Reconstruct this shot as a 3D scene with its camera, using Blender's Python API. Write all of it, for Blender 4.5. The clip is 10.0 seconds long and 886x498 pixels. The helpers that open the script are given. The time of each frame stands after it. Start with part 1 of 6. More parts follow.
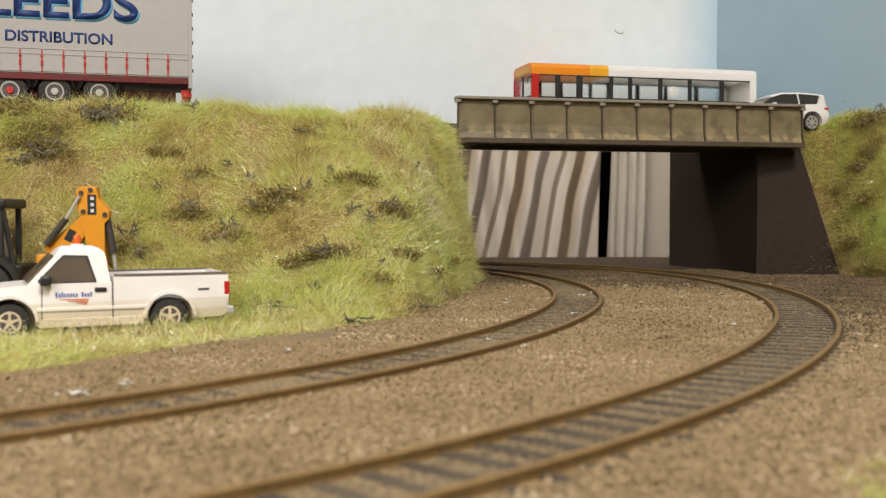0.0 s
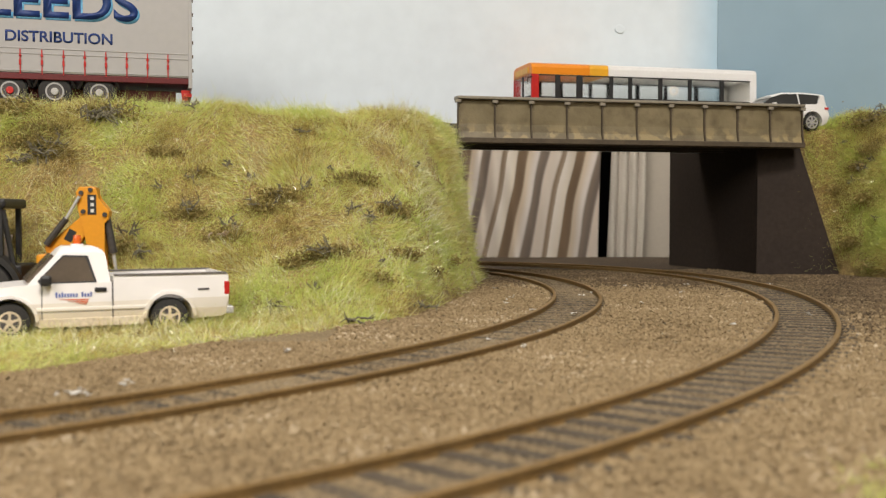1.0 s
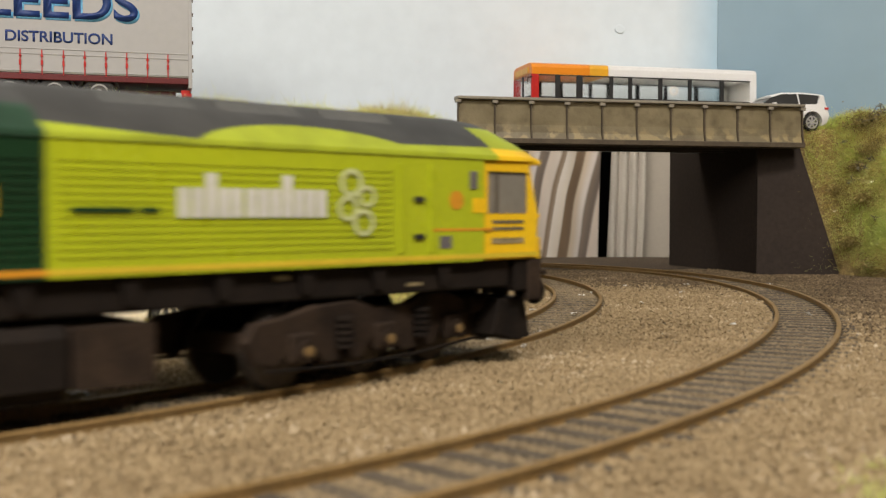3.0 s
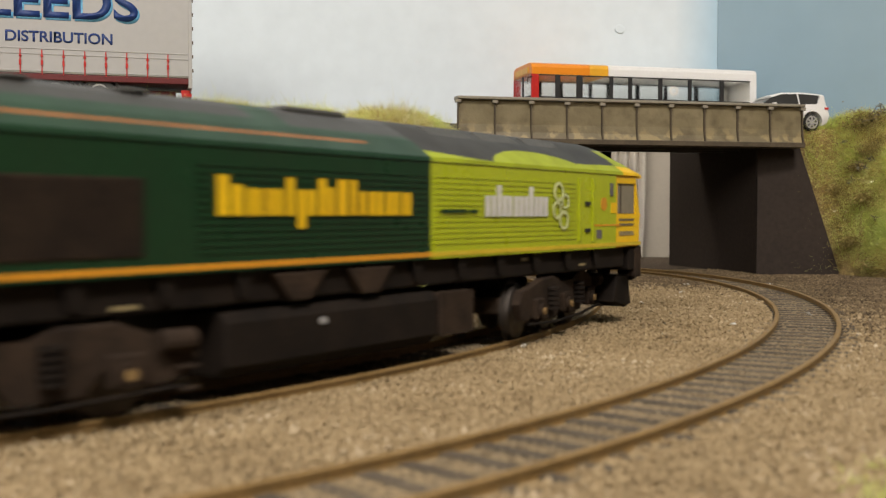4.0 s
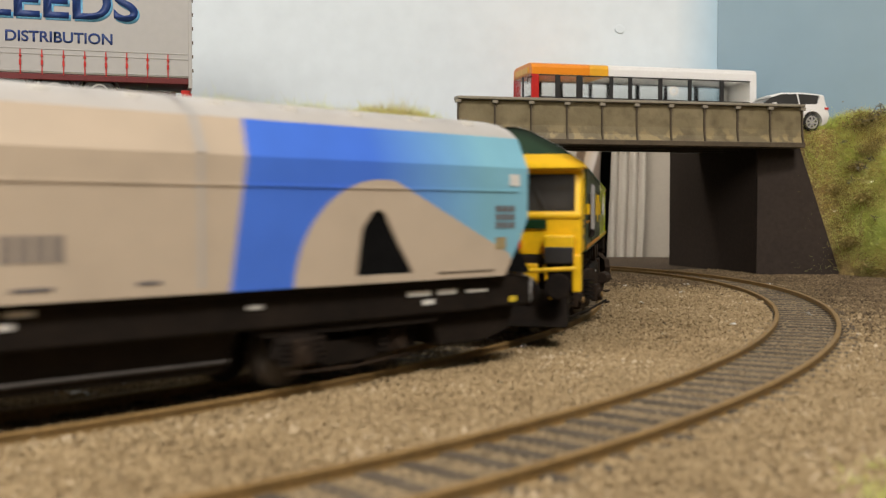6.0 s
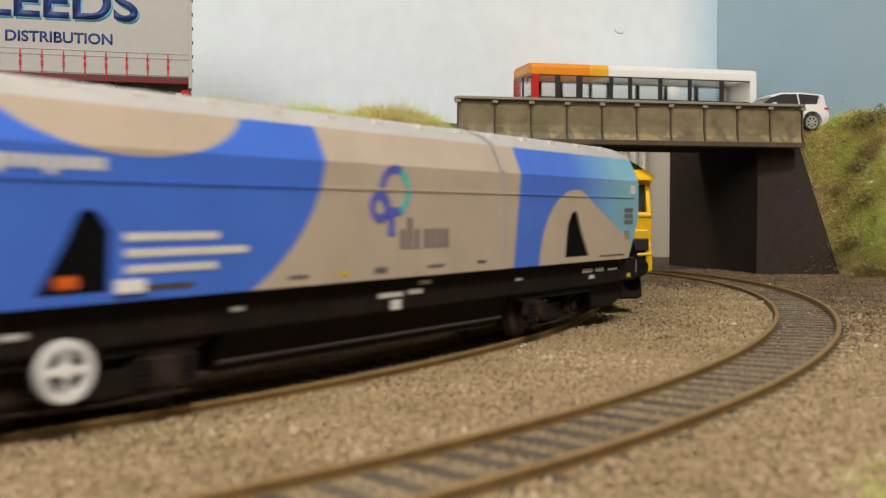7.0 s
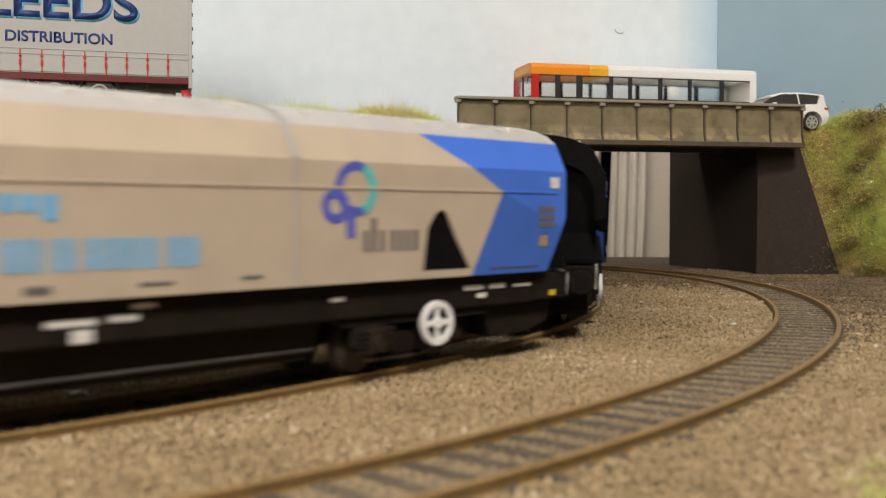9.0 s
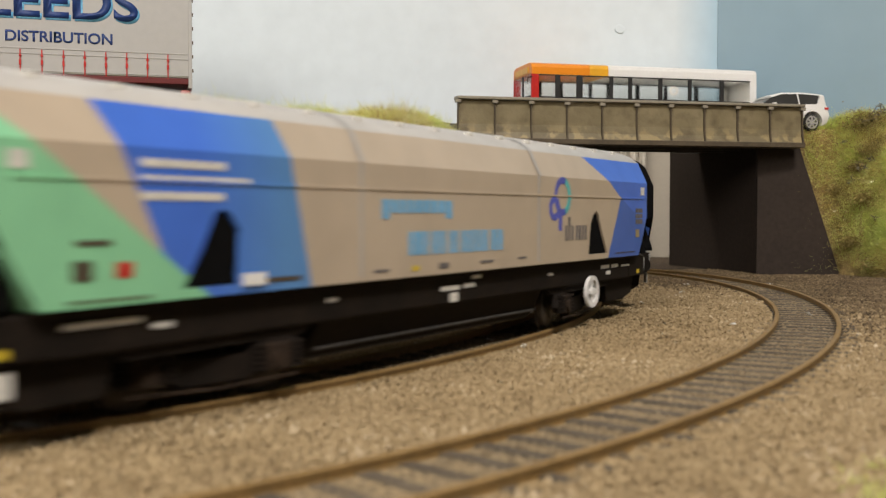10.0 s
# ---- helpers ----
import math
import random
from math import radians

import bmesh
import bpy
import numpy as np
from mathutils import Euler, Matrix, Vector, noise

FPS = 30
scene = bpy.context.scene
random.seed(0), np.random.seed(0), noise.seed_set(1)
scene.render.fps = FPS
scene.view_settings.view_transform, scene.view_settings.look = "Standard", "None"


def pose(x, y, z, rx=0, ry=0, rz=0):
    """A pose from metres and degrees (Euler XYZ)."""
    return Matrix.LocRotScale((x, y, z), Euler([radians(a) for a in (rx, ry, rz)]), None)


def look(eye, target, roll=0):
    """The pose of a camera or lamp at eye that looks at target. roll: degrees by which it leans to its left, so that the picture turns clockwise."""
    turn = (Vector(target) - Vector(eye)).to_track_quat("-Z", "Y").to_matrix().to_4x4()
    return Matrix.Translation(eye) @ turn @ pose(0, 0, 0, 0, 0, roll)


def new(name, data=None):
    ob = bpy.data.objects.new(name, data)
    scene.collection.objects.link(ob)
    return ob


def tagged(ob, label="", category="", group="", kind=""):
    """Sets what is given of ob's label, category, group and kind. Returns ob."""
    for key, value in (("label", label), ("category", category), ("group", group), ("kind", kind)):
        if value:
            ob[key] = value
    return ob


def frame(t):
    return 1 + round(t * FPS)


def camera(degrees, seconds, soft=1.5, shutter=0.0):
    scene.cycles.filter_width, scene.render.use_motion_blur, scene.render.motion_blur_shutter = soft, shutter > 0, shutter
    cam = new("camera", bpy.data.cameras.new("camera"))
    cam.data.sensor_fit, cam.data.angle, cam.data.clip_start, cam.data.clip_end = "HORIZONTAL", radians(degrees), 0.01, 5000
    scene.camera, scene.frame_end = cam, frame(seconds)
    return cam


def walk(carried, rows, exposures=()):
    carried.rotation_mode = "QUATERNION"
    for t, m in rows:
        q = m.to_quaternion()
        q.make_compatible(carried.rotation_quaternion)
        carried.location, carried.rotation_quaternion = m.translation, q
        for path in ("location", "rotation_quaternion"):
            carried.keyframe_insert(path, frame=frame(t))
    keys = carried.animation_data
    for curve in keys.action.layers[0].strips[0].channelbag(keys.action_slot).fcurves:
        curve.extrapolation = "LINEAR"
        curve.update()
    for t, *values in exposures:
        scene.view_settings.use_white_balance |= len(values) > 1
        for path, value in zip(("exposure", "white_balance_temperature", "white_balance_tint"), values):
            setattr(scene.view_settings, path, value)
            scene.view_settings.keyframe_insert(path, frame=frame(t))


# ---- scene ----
# A 4 mm scale model railway: a train on the inner of two curved tracks passes an embankment and goes under a road bridge.
# Lengths below are in millimetres unless a name says otherwise; MM turns them into metres.
MM = 0.001

cam = camera(46.7, 10.0, soft=1.25, shutter=0.8)
cam.data.dof.use_dof = True
cam.data.dof.focus_distance = 0.42
cam.data.dof.aperture_fstop = 31.0
EYE = pose(0, 0, 30.95 * MM, 90 - 1.95, 0, 0)
walk(cam, [(0.0, EYE), (10.0, EYE)])

# ---------------------------------------------------------------- light
world = bpy.data.worlds.new("hall_air")
world.use_nodes = True
scene.world = world
world.node_tree.nodes["Background"].inputs[0].default_value = (1.0, 0.95, 0.88, 1)
world.node_tree.nodes["Background"].inputs[1].default_value = 0.05
scene.view_settings.exposure = 0.0


def area_lamp(name, eye, target, wide, deep, watts, colour):
    data = bpy.data.lights.new(name, "AREA")
    data.shape, data.size, data.size_y, data.energy, data.color = "RECTANGLE", wide, deep, watts, colour
    ob = new(name, data)
    ob.matrix_world = look(eye, target)
    return ob


area_lamp("layout_lamp", (0.30, -0.42, 0.96), (0.02, 0.42, 0.03), 0.26, 0.20, 13.2, (1.0, 0.93, 0.875))
# Added soft lamp, low at the left, to brighten the train's near side.
area_lamp("fill_lamp", (-0.27, -0.25, 0.36), (-0.10, 0.24, 0.03), 0.36, 0.26, 3.1, (1.0, 0.925, 0.86))
# Overhead light of the hall.
area_lamp("fill_lamp", (-0.3, 0.2, 1.85), (-0.2, 0.5, 0.0), 1.4, 1.0, 2.5, (1.0, 0.94, 0.85))
# Added out of view behind the sky board to brighten the curtains.
area_lamp("fill_lamp", (0.06, 0.68, 0.30), (0.08, 1.0, 0.02), 0.4, 0.12, 1.55, (1.0, 0.91, 0.80))


# ---------------------------------------------------------------- materials
def rgba(c):
    return (c[0], c[1], c[2], 1.0)


def mat(name, col, rough=0.6, col2=None, scale=150.0, fine=1800.0, amount=0.5, bump=0.15, depth=0.15, metal=0.0,
        spec=0.4, island=0.0, coat=0.0, per_object=0.0, grain=0.35):
    """Two scales of noise between two colours, a fine grain, a little relief; island: brightness spread from piece to piece."""
    m = bpy.data.materials.new(name)
    m.use_nodes = True
    nt = m.node_tree
    b = nt.nodes["Principled BSDF"]
    b.inputs["Metallic"].default_value = metal
    b.inputs["Specular IOR Level"].default_value = spec
    b.inputs["Coat Weight"].default_value = coat
    b.inputs["Coat Roughness"].default_value = 0.12
    tc = nt.nodes.new("ShaderNodeTexCoord")

    def noise_node(sc, det):
        n = nt.nodes.new("ShaderNodeTexNoise")
        n.inputs["Scale"].default_value, n.inputs["Detail"].default_value = sc, det
        nt.links.new(tc.outputs["Object"], n.inputs["Vector"])
        return n

    n1, n2 = noise_node(scale, 4.0), noise_node(fine, 2.0)
    ramp = nt.nodes.new("ShaderNodeMapRange")
    ramp.inputs[1].default_value, ramp.inputs[2].default_value = 0.5 - 0.25, 0.5 + 0.25
    nt.links.new(n1.outputs["Fac"], ramp.inputs[0])
    mix = nt.nodes.new("ShaderNodeMix")
    mix.data_type = "RGBA"
    mix.inputs[6].default_value = rgba(col)
    c2 = col2 if col2 else tuple(v * (1 - 0.35 * amount) for v in col)
    mix.inputs[7].default_value = rgba(c2)
    nt.links.new(ramp.outputs[0], mix.inputs[0])
    hsv = nt.nodes.new("ShaderNodeHueSaturation")
    nt.links.new(mix.outputs[2], hsv.inputs["Color"])
    val = nt.nodes.new("ShaderNodeMapRange")
    val.inputs[1].default_value, val.inputs[2].default_value = 0.3, 0.7
    val.inputs[3].default_value, val.inputs[4].default_value = 1 - grain * 0.5, 1 + grain * 0.5
    nt.links.new(n2.outputs["Fac"], val.inputs[0])
    out = val.outputs[0]
    if island or per_object:
        src = nt.nodes.new("ShaderNodeNewGeometry" if island else "ShaderNodeObjectInfo")
        spread = nt.nodes.new("ShaderNodeMapRange")
        k = island or per_object
        spread.inputs[3].default_value, spread.inputs[4].default_value = 1 - k, 1 + k
        nt.links.new(src.outputs["Random Per Island" if island else "Random"], spread.inputs[0])
        mul = nt.nodes.new("ShaderNodeMath")
        mul.operation = "MULTIPLY"
        nt.links.new(out, mul.inputs[0])
        nt.links.new(spread.outputs[0], mul.inputs[1])
        out = mul.outputs[0]
    nt.links.new(out, hsv.inputs["Value"])
    nt.links.new(hsv.outputs[0], b.inputs["Base Color"])
    rr = nt.nodes.new("ShaderNodeMapRange")
    rr.inputs[3].default_value, rr.inputs[4].default_value = max(0.03, rough - 0.12), min(1.0, rough + 0.12)
    nt.links.new(n1.outputs["Fac"], rr.inputs[0])
    nt.links.new(rr.outputs[0], b.inputs["Roughness"])
    if bump:
        bp = nt.nodes.new("ShaderNodeBump")
        bp.inputs["Strength"].default_value, bp.inputs["Distance"].default_value = bump, depth * MM
        nt.links.new(n2.outputs["Fac"], bp.inputs["Height"])
        nt.links.new(bp.outputs[0], b.inputs["Normal"])
    return m


def island_mat(name, stops, rough=0.7, spec=0.3, transl=0.0, scale=18.0, patch=0.5):
    """For joined blades, stones and clumps: a colour from a ramp by each piece's own random number and by large patches of the ground."""
    m = bpy.data.materials.new(name)
    m.use_nodes = True
    nt = m.node_tree
    b = nt.nodes["Principled BSDF"]
    b.inputs["Roughness"].default_value, b.inputs["Specular IOR Level"].default_value = rough, spec
    geo = nt.nodes.new("ShaderNodeNewGeometry")
    tc = nt.nodes.new("ShaderNodeTexCoord")
    n = nt.nodes.new("ShaderNodeTexNoise")
    n.inputs["Scale"].default_value, n.inputs["Detail"].default_value = scale, 5.0
    n.inputs["Roughness"].default_value = 0.62
    nt.links.new(tc.outputs["Object"], n.inputs["Vector"])
    mr = nt.nodes.new("ShaderNodeMapRange")
    mr.inputs[1].default_value, mr.inputs[2].default_value = 0.3, 0.7
    nt.links.new(n.outputs["Fac"], mr.inputs[0])
    mx = nt.nodes.new("ShaderNodeMix")
    mx.inputs[0].default_value = patch
    nt.links.new(geo.outputs["Random Per Island"], mx.inputs[2])
    nt.links.new(mr.outputs[0], mx.inputs[3])
    ramp = nt.nodes.new("ShaderNodeValToRGB")
    while len(ramp.color_ramp.elements) < len(stops):
        ramp.color_ramp.elements.new(0.5)
    for e, (p, c) in zip(ramp.color_ramp.elements, stops):
        e.position, e.color = p, rgba(c)
    nt.links.new(mx.outputs[0], ramp.inputs[0])
    nt.links.new(ramp.outputs[0], b.inputs["Base Color"])
    if transl:
        # thin fibres let part of the light through
        tr, mixer = nt.nodes.new("ShaderNodeBsdfTranslucent"), nt.nodes.new("ShaderNodeMixShader")
        mixer.inputs[0].default_value = transl
        nt.links.new(ramp.outputs[0], tr.inputs["Color"])
        nt.links.new(b.outputs[0], mixer.inputs[1])
        nt.links.new(tr.outputs[0], mixer.inputs[2])
        nt.links.new(mixer.outputs[0], nt.nodes["Material Output"].inputs["Surface"])
    return m


def livery(name, base, layers, rough=0.4, dirt=0.15, coat=0.0):
    """Paint in sharp fields over a body. Each layer: colour, second colour, the two x between which it fades, and shapes; a shape is a list of
    tests in millimetres, all of which must hold: ("half", a, b, c) for a*x + b*z > c, ("oval", x, z, rx, rz)."""
    m = bpy.data.materials.new(name)
    m.use_nodes = True
    nt = m.node_tree
    b = nt.nodes["Principled BSDF"]
    b.inputs["Coat Weight"].default_value = coat
    b.inputs["Specular IOR Level"].default_value = 0.35
    tc, sep = nt.nodes.new("ShaderNodeTexCoord"), nt.nodes.new("ShaderNodeSeparateXYZ")
    nt.links.new(tc.outputs["Object"], sep.inputs[0])

    def op(kind, a, c=0.0):
        n = nt.nodes.new("ShaderNodeMath")
        n.operation = kind
        for i, v in enumerate((a, c)):
            if isinstance(v, (int, float)):
                n.inputs[i].default_value = v
            else:
                nt.links.new(v, n.inputs[i])
        return n.outputs[0]

    x, z = op("MULTIPLY", sep.outputs["X"], 1000.0), op("MULTIPLY", sep.outputs["Z"], 1000.0)

    def test(s):
        if s[0] == "half":
            return op("GREATER_THAN", op("ADD", op("MULTIPLY", x, s[1]), op("MULTIPLY", z, s[2])), s[3])
        dx, dz = op("DIVIDE", op("SUBTRACT", x, s[1]), s[3]), op("DIVIDE", op("SUBTRACT", z, s[2]), s[4])
        r = op("ADD", op("MULTIPLY", dx, dx), op("MULTIPLY", dz, dz))
        return op("LESS_THAN", r, 1.0)

    rgb = nt.nodes.new("ShaderNodeRGB")
    rgb.outputs[0].default_value = rgba(base)
    colour = rgb.outputs[0]
    for c1, c2, x1, x2, shapes in layers:
        total = None
        for shape in shapes:
            mask = None
            for s in shape:
                v = test(s)
                mask = v if mask is None else op("MULTIPLY", mask, v)
            total = mask if total is None else op("MAXIMUM", total, mask)
        fade = nt.nodes.new("ShaderNodeMapRange")
        fade.inputs[1].default_value, fade.inputs[2].default_value = x1, x2
        nt.links.new(x, fade.inputs[0])
        tone = nt.nodes.new("ShaderNodeMix")
        tone.data_type = "RGBA"
        tone.inputs[6].default_value, tone.inputs[7].default_value = rgba(c1), rgba(c2)
        nt.links.new(fade.outputs[0], tone.inputs[0])
        mx = nt.nodes.new("ShaderNodeMix")
        mx.data_type = "RGBA"
        nt.links.new(total, mx.inputs[0])
        nt.links.new(colour, mx.inputs[6])
        nt.links.new(tone.outputs[2], mx.inputs[7])
        colour = mx.outputs[2]
    ns = nt.nodes.new("ShaderNodeTexNoise")
    ns.inputs["Scale"].default_value, ns.inputs["Detail"].default_value = 90.0, 5.0
    nt.links.new(tc.outputs["Object"], ns.inputs["Vector"])
    dirt_map = nt.nodes.new("ShaderNodeMapRange")
    dirt_map.inputs[1].default_value, dirt_map.inputs[2].default_value = 0.35, 0.75
    dirt_map.inputs[3].default_value, dirt_map.inputs[4].default_value = 1.0, 1.0 - dirt
    nt.links.new(ns.outputs["Fac"], dirt_map.inputs[0])
    hsv = nt.nodes.new("ShaderNodeHueSaturation")
    nt.links.new(colour, hsv.inputs["Color"])
    nt.links.new(dirt_map.outputs[0], hsv.inputs["Value"])
    nt.links.new(hsv.outputs[0], b.inputs["Base Color"])
    rr = nt.nodes.new("ShaderNodeMapRange")
    rr.inputs[3].default_value, rr.inputs[4].default_value = rough - 0.08, rough + 0.12
    nt.links.new(ns.outputs["Fac"], rr.inputs[0])
    nt.links.new(rr.outputs[0], b.inputs["Roughness"])
    return m


M = {}


def weathered_girder():
    """Olive-brown paint with grimy blotches and, low down, flaked patches of ochre."""
    m = bpy.data.materials.new("girder_paint")
    m.use_nodes = True
    nt = m.node_tree
    b = nt.nodes["Principled BSDF"]
    b.inputs["Roughness"].default_value, b.inputs["Specular IOR Level"].default_value = 0.5, 0.35
    tc, sep = nt.nodes.new("ShaderNodeTexCoord"), nt.nodes.new("ShaderNodeSeparateXYZ")
    nt.links.new(tc.outputs["Object"], sep.inputs[0])

    def layer(sc, det, lo, hi):
        n, r = nt.nodes.new("ShaderNodeTexNoise"), nt.nodes.new("ShaderNodeMapRange")
        n.inputs["Scale"].default_value, n.inputs["Detail"].default_value = sc, det
        nt.links.new(tc.outputs["Object"], n.inputs["Vector"])
        r.inputs[1].default_value, r.inputs[2].default_value = lo, hi
        nt.links.new(n.outputs["Fac"], r.inputs[0])
        return r.outputs[0]

    def blend(fac, a, c):
        n = nt.nodes.new("ShaderNodeMix")
        n.data_type = "RGBA"
        nt.links.new(fac, n.inputs[0])
        for k, v in ((6, a), (7, c)):
            if isinstance(v, tuple):
                n.inputs[k].default_value = rgba(v)
            else:
                nt.links.new(v, n.inputs[k])
        return n.outputs[2]

    col = blend(layer(45, 5, 0.32, 0.68), (0.135, 0.108, 0.056), (0.225, 0.185, 0.105))
    col = blend(layer(120, 5, 0.50, 0.75), col, (0.115, 0.090, 0.050))
    low = nt.nodes.new("ShaderNodeMapRange")
    low.inputs[1].default_value, low.inputs[2].default_value = 0.0765, 0.0700
    nt.links.new(sep.outputs["Z"], low.inputs[0])
    flake = nt.nodes.new("ShaderNodeMath")
    flake.operation = "MULTIPLY"
    nt.links.new(low.outputs[0], flake.inputs[0])
    nt.links.new(layer(110, 5, 0.50, 0.56), flake.inputs[1])
    col = blend(flake.outputs[0], col, (0.30, 0.235, 0.115))
    nt.links.new(col, b.inputs["Base Color"])
    bp = nt.nodes.new("ShaderNodeBump")
    bp.inputs["Strength"].default_value, bp.inputs["Distance"].default_value = 0.25, 0.3 * MM
    nt.links.new(layer(420, 3, 0.3, 0.7), bp.inputs["Height"])
    nt.links.new(bp.outputs[0], b.inputs["Normal"])
    return m


M["girder"] = weathered_girder()
M["flange"] = mat("flange_grey", (0.20, 0.175, 0.125), 0.55, (0.29, 0.26, 0.20), 90, 900, bump=0.2, grain=0.3)
M["ballast_bed"] = mat("ballast_bed", (0.215, 0.156, 0.082), 0.95, (0.27, 0.20, 0.108), 60, 1400, bump=0.6, depth=0.5, grain=0.7)
M["stones"] = island_mat("ballast_stones", [(0.0, (0.095, 0.065, 0.034)), (0.2, (0.195, 0.138, 0.072)), (0.5, (0.27, 0.198, 0.106)),
                                            (0.8, (0.33, 0.248, 0.14)), (1.0, (0.66, 0.56, 0.41))], 0.9, 0.2, scale=25.0, patch=0.35)
# Brown crumbs; part of their darkness is the bridge's shade put into colour.
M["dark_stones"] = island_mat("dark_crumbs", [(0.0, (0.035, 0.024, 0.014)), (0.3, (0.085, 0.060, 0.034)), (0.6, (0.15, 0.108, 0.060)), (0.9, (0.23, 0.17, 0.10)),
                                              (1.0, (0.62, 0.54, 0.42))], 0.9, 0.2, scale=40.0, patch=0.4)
# Brown soil with the shade under the bridge painted into it.
M["shaded_bed"] = mat("shaded_soil", (0.032, 0.021, 0.012), 0.95, (0.065, 0.044, 0.025), 50, 1200, bump=0.6, depth=0.5, grain=0.7)
M["track_stones"] = island_mat("track_stones", [(0.0, (0.075, 0.057, 0.036)), (0.4, (0.185, 0.142, 0.088)), (0.8, (0.25, 0.195, 0.122)), (1.0, (0.42, 0.345, 0.235))], 0.9, 0.2, scale=25.0, patch=0.35)
M["earth"] = mat("grass_earth", (0.25, 0.21, 0.07), 0.95, (0.28, 0.185, 0.075), 40, 900, bump=0.6, depth=0.8, grain=0.8)
M["grass"] = island_mat("static_grass", [(0.0, (0.10, 0.080, 0.024)), (0.16, (0.26, 0.20, 0.055)), (0.29, (0.54, 0.41, 0.14)), (0.40, (0.72, 0.62, 0.23)), (0.50, (0.74, 0.76, 0.27)),
                                         (0.66, (0.67, 0.74, 0.21)), (0.84, (0.58, 0.68, 0.17)), (1.0, (0.94, 0.94, 0.66))], 0.25, 0.9, 0.36, scale=30.0, patch=0.6)
M["straw"] = island_mat("straw_fibre", [(0.0, (0.72, 0.60, 0.30)), (0.5, (0.78, 0.78, 0.42)), (1.0, (0.93, 0.91, 0.70))], 0.2, 1.0, 0.25, scale=30.0, patch=0.4)
M["clump"] = island_mat("foam_foliage", [(0.0, (0.12, 0.095, 0.032)), (0.5, (0.26, 0.205, 0.065)), (1.0, (0.44, 0.34, 0.12))], 0.9, 0.2, scale=60)
M["twig"] = mat("twig", (0.12, 0.108, 0.072), 0.85, (0.21, 0.19, 0.13), 300, 2500, bump=0.4)
M["dead_twig"] = mat("dead_twig", (0.42, 0.33, 0.22), 0.8, (0.3, 0.22, 0.14), 300, 2500)
M["rail"] = mat("rusty_rail", (0.20, 0.122, 0.042), 0.6, (0.275, 0.175, 0.066), 120, 1500, metal=0.1, bump=0.2)
M["sleeper"] = mat("sleeper", (0.058, 0.044, 0.029), 0.9, (0.10, 0.078, 0.052), 200, 2000, per_object=0.3, bump=0.4)
M["sky_board"] = mat("sky_board_pale", (0.70, 0.76, 0.76), 0.75, (0.62, 0.72, 0.75), 6, 60, bump=0.05, depth=0.4, grain=0.03)
M["sky_board_blue"] = mat("sky_board_blue", (0.24, 0.355, 0.43), 0.75, (0.30, 0.41, 0.47), 9, 60, bump=0.05, depth=0.4, grain=0.04)
# Girder brown darkened: shadow lines of ribs and flange sit in the colour.
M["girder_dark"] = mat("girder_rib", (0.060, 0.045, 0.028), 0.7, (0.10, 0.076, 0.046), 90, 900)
M["soffit"] = mat("soffit_black", (0.045, 0.036, 0.028), 0.8, (0.03, 0.025, 0.02), 60, 800)
M["abutment"] = mat("abutment_black_card", (0.027, 0.0192, 0.0145), 0.85, (0.040, 0.0285, 0.021), 14, 500, bump=0.1, grain=0.3, spec=0.3)
M["road"] = mat("road_grey", (0.10, 0.10, 0.095), 0.9, (0.14, 0.135, 0.12), 60, 1500, bump=0.3)
M["wall"] = mat("hall_wall", (0.55, 0.52, 0.47), 0.9, (0.5, 0.47, 0.43), 2, 30)
M["black"] = mat("matt_black", (0.004, 0.004, 0.004), 0.9, (0.006, 0.006, 0.006), 20, 500, spec=0.05)
M["cream"] = mat("cream_board", (0.55, 0.50, 0.43), 0.8, (0.50, 0.45, 0.38), 10, 300, grain=0.05)
M["underframe"] = mat("underframe_black", (0.008, 0.0062, 0.005), 0.75, (0.019, 0.0135, 0.0095), 120, 1500, bump=0.2, grain=0.5, spec=0.12)
M["bogie"] = mat("bogie_weathered", (0.046, 0.030, 0.019), 0.85, (0.017, 0.012, 0.009), 130, 1800, bump=0.3, grain=0.5, spec=0.12)
M["yellow"] = mat("cab_yellow", (0.83, 0.53, 0.010), 0.35, (0.74, 0.44, 0.010), 60, 900, bump=0.05, grain=0.12)
M["lime"] = mat("lime_paint", (0.40, 0.455, 0.013), 0.3, (0.36, 0.41, 0.013), 60, 900, bump=0.05, grain=0.1)
M["green"] = mat("green_paint", (0.0085, 0.038, 0.0135), 0.3, (0.011, 0.032, 0.013), 60, 900, bump=0.05, grain=0.15, spec=0.25)
M["roof_grey"] = mat("roof_grey", (0.06, 0.062, 0.058), 0.8, (0.09, 0.088, 0.078), 70, 900, bump=0.2, grain=0.4)
M["orange"] = mat("orange_paint", (0.66, 0.29, 0.02), 0.4, bump=0)
M["white"] = mat("white_paint", (0.80, 0.79, 0.76), 0.4, (0.74, 0.73, 0.69), 80, 900, bump=0.03, grain=0.06)
M["offwhite"] = mat("offwhite_print", (0.70, 0.68, 0.62), 0.5, bump=0)
M["glass"] = mat("dark_glazing", (0.035, 0.035, 0.033), 0.12, (0.05, 0.048, 0.045), 50, 500, bump=0, spec=0.6, grain=0.1)


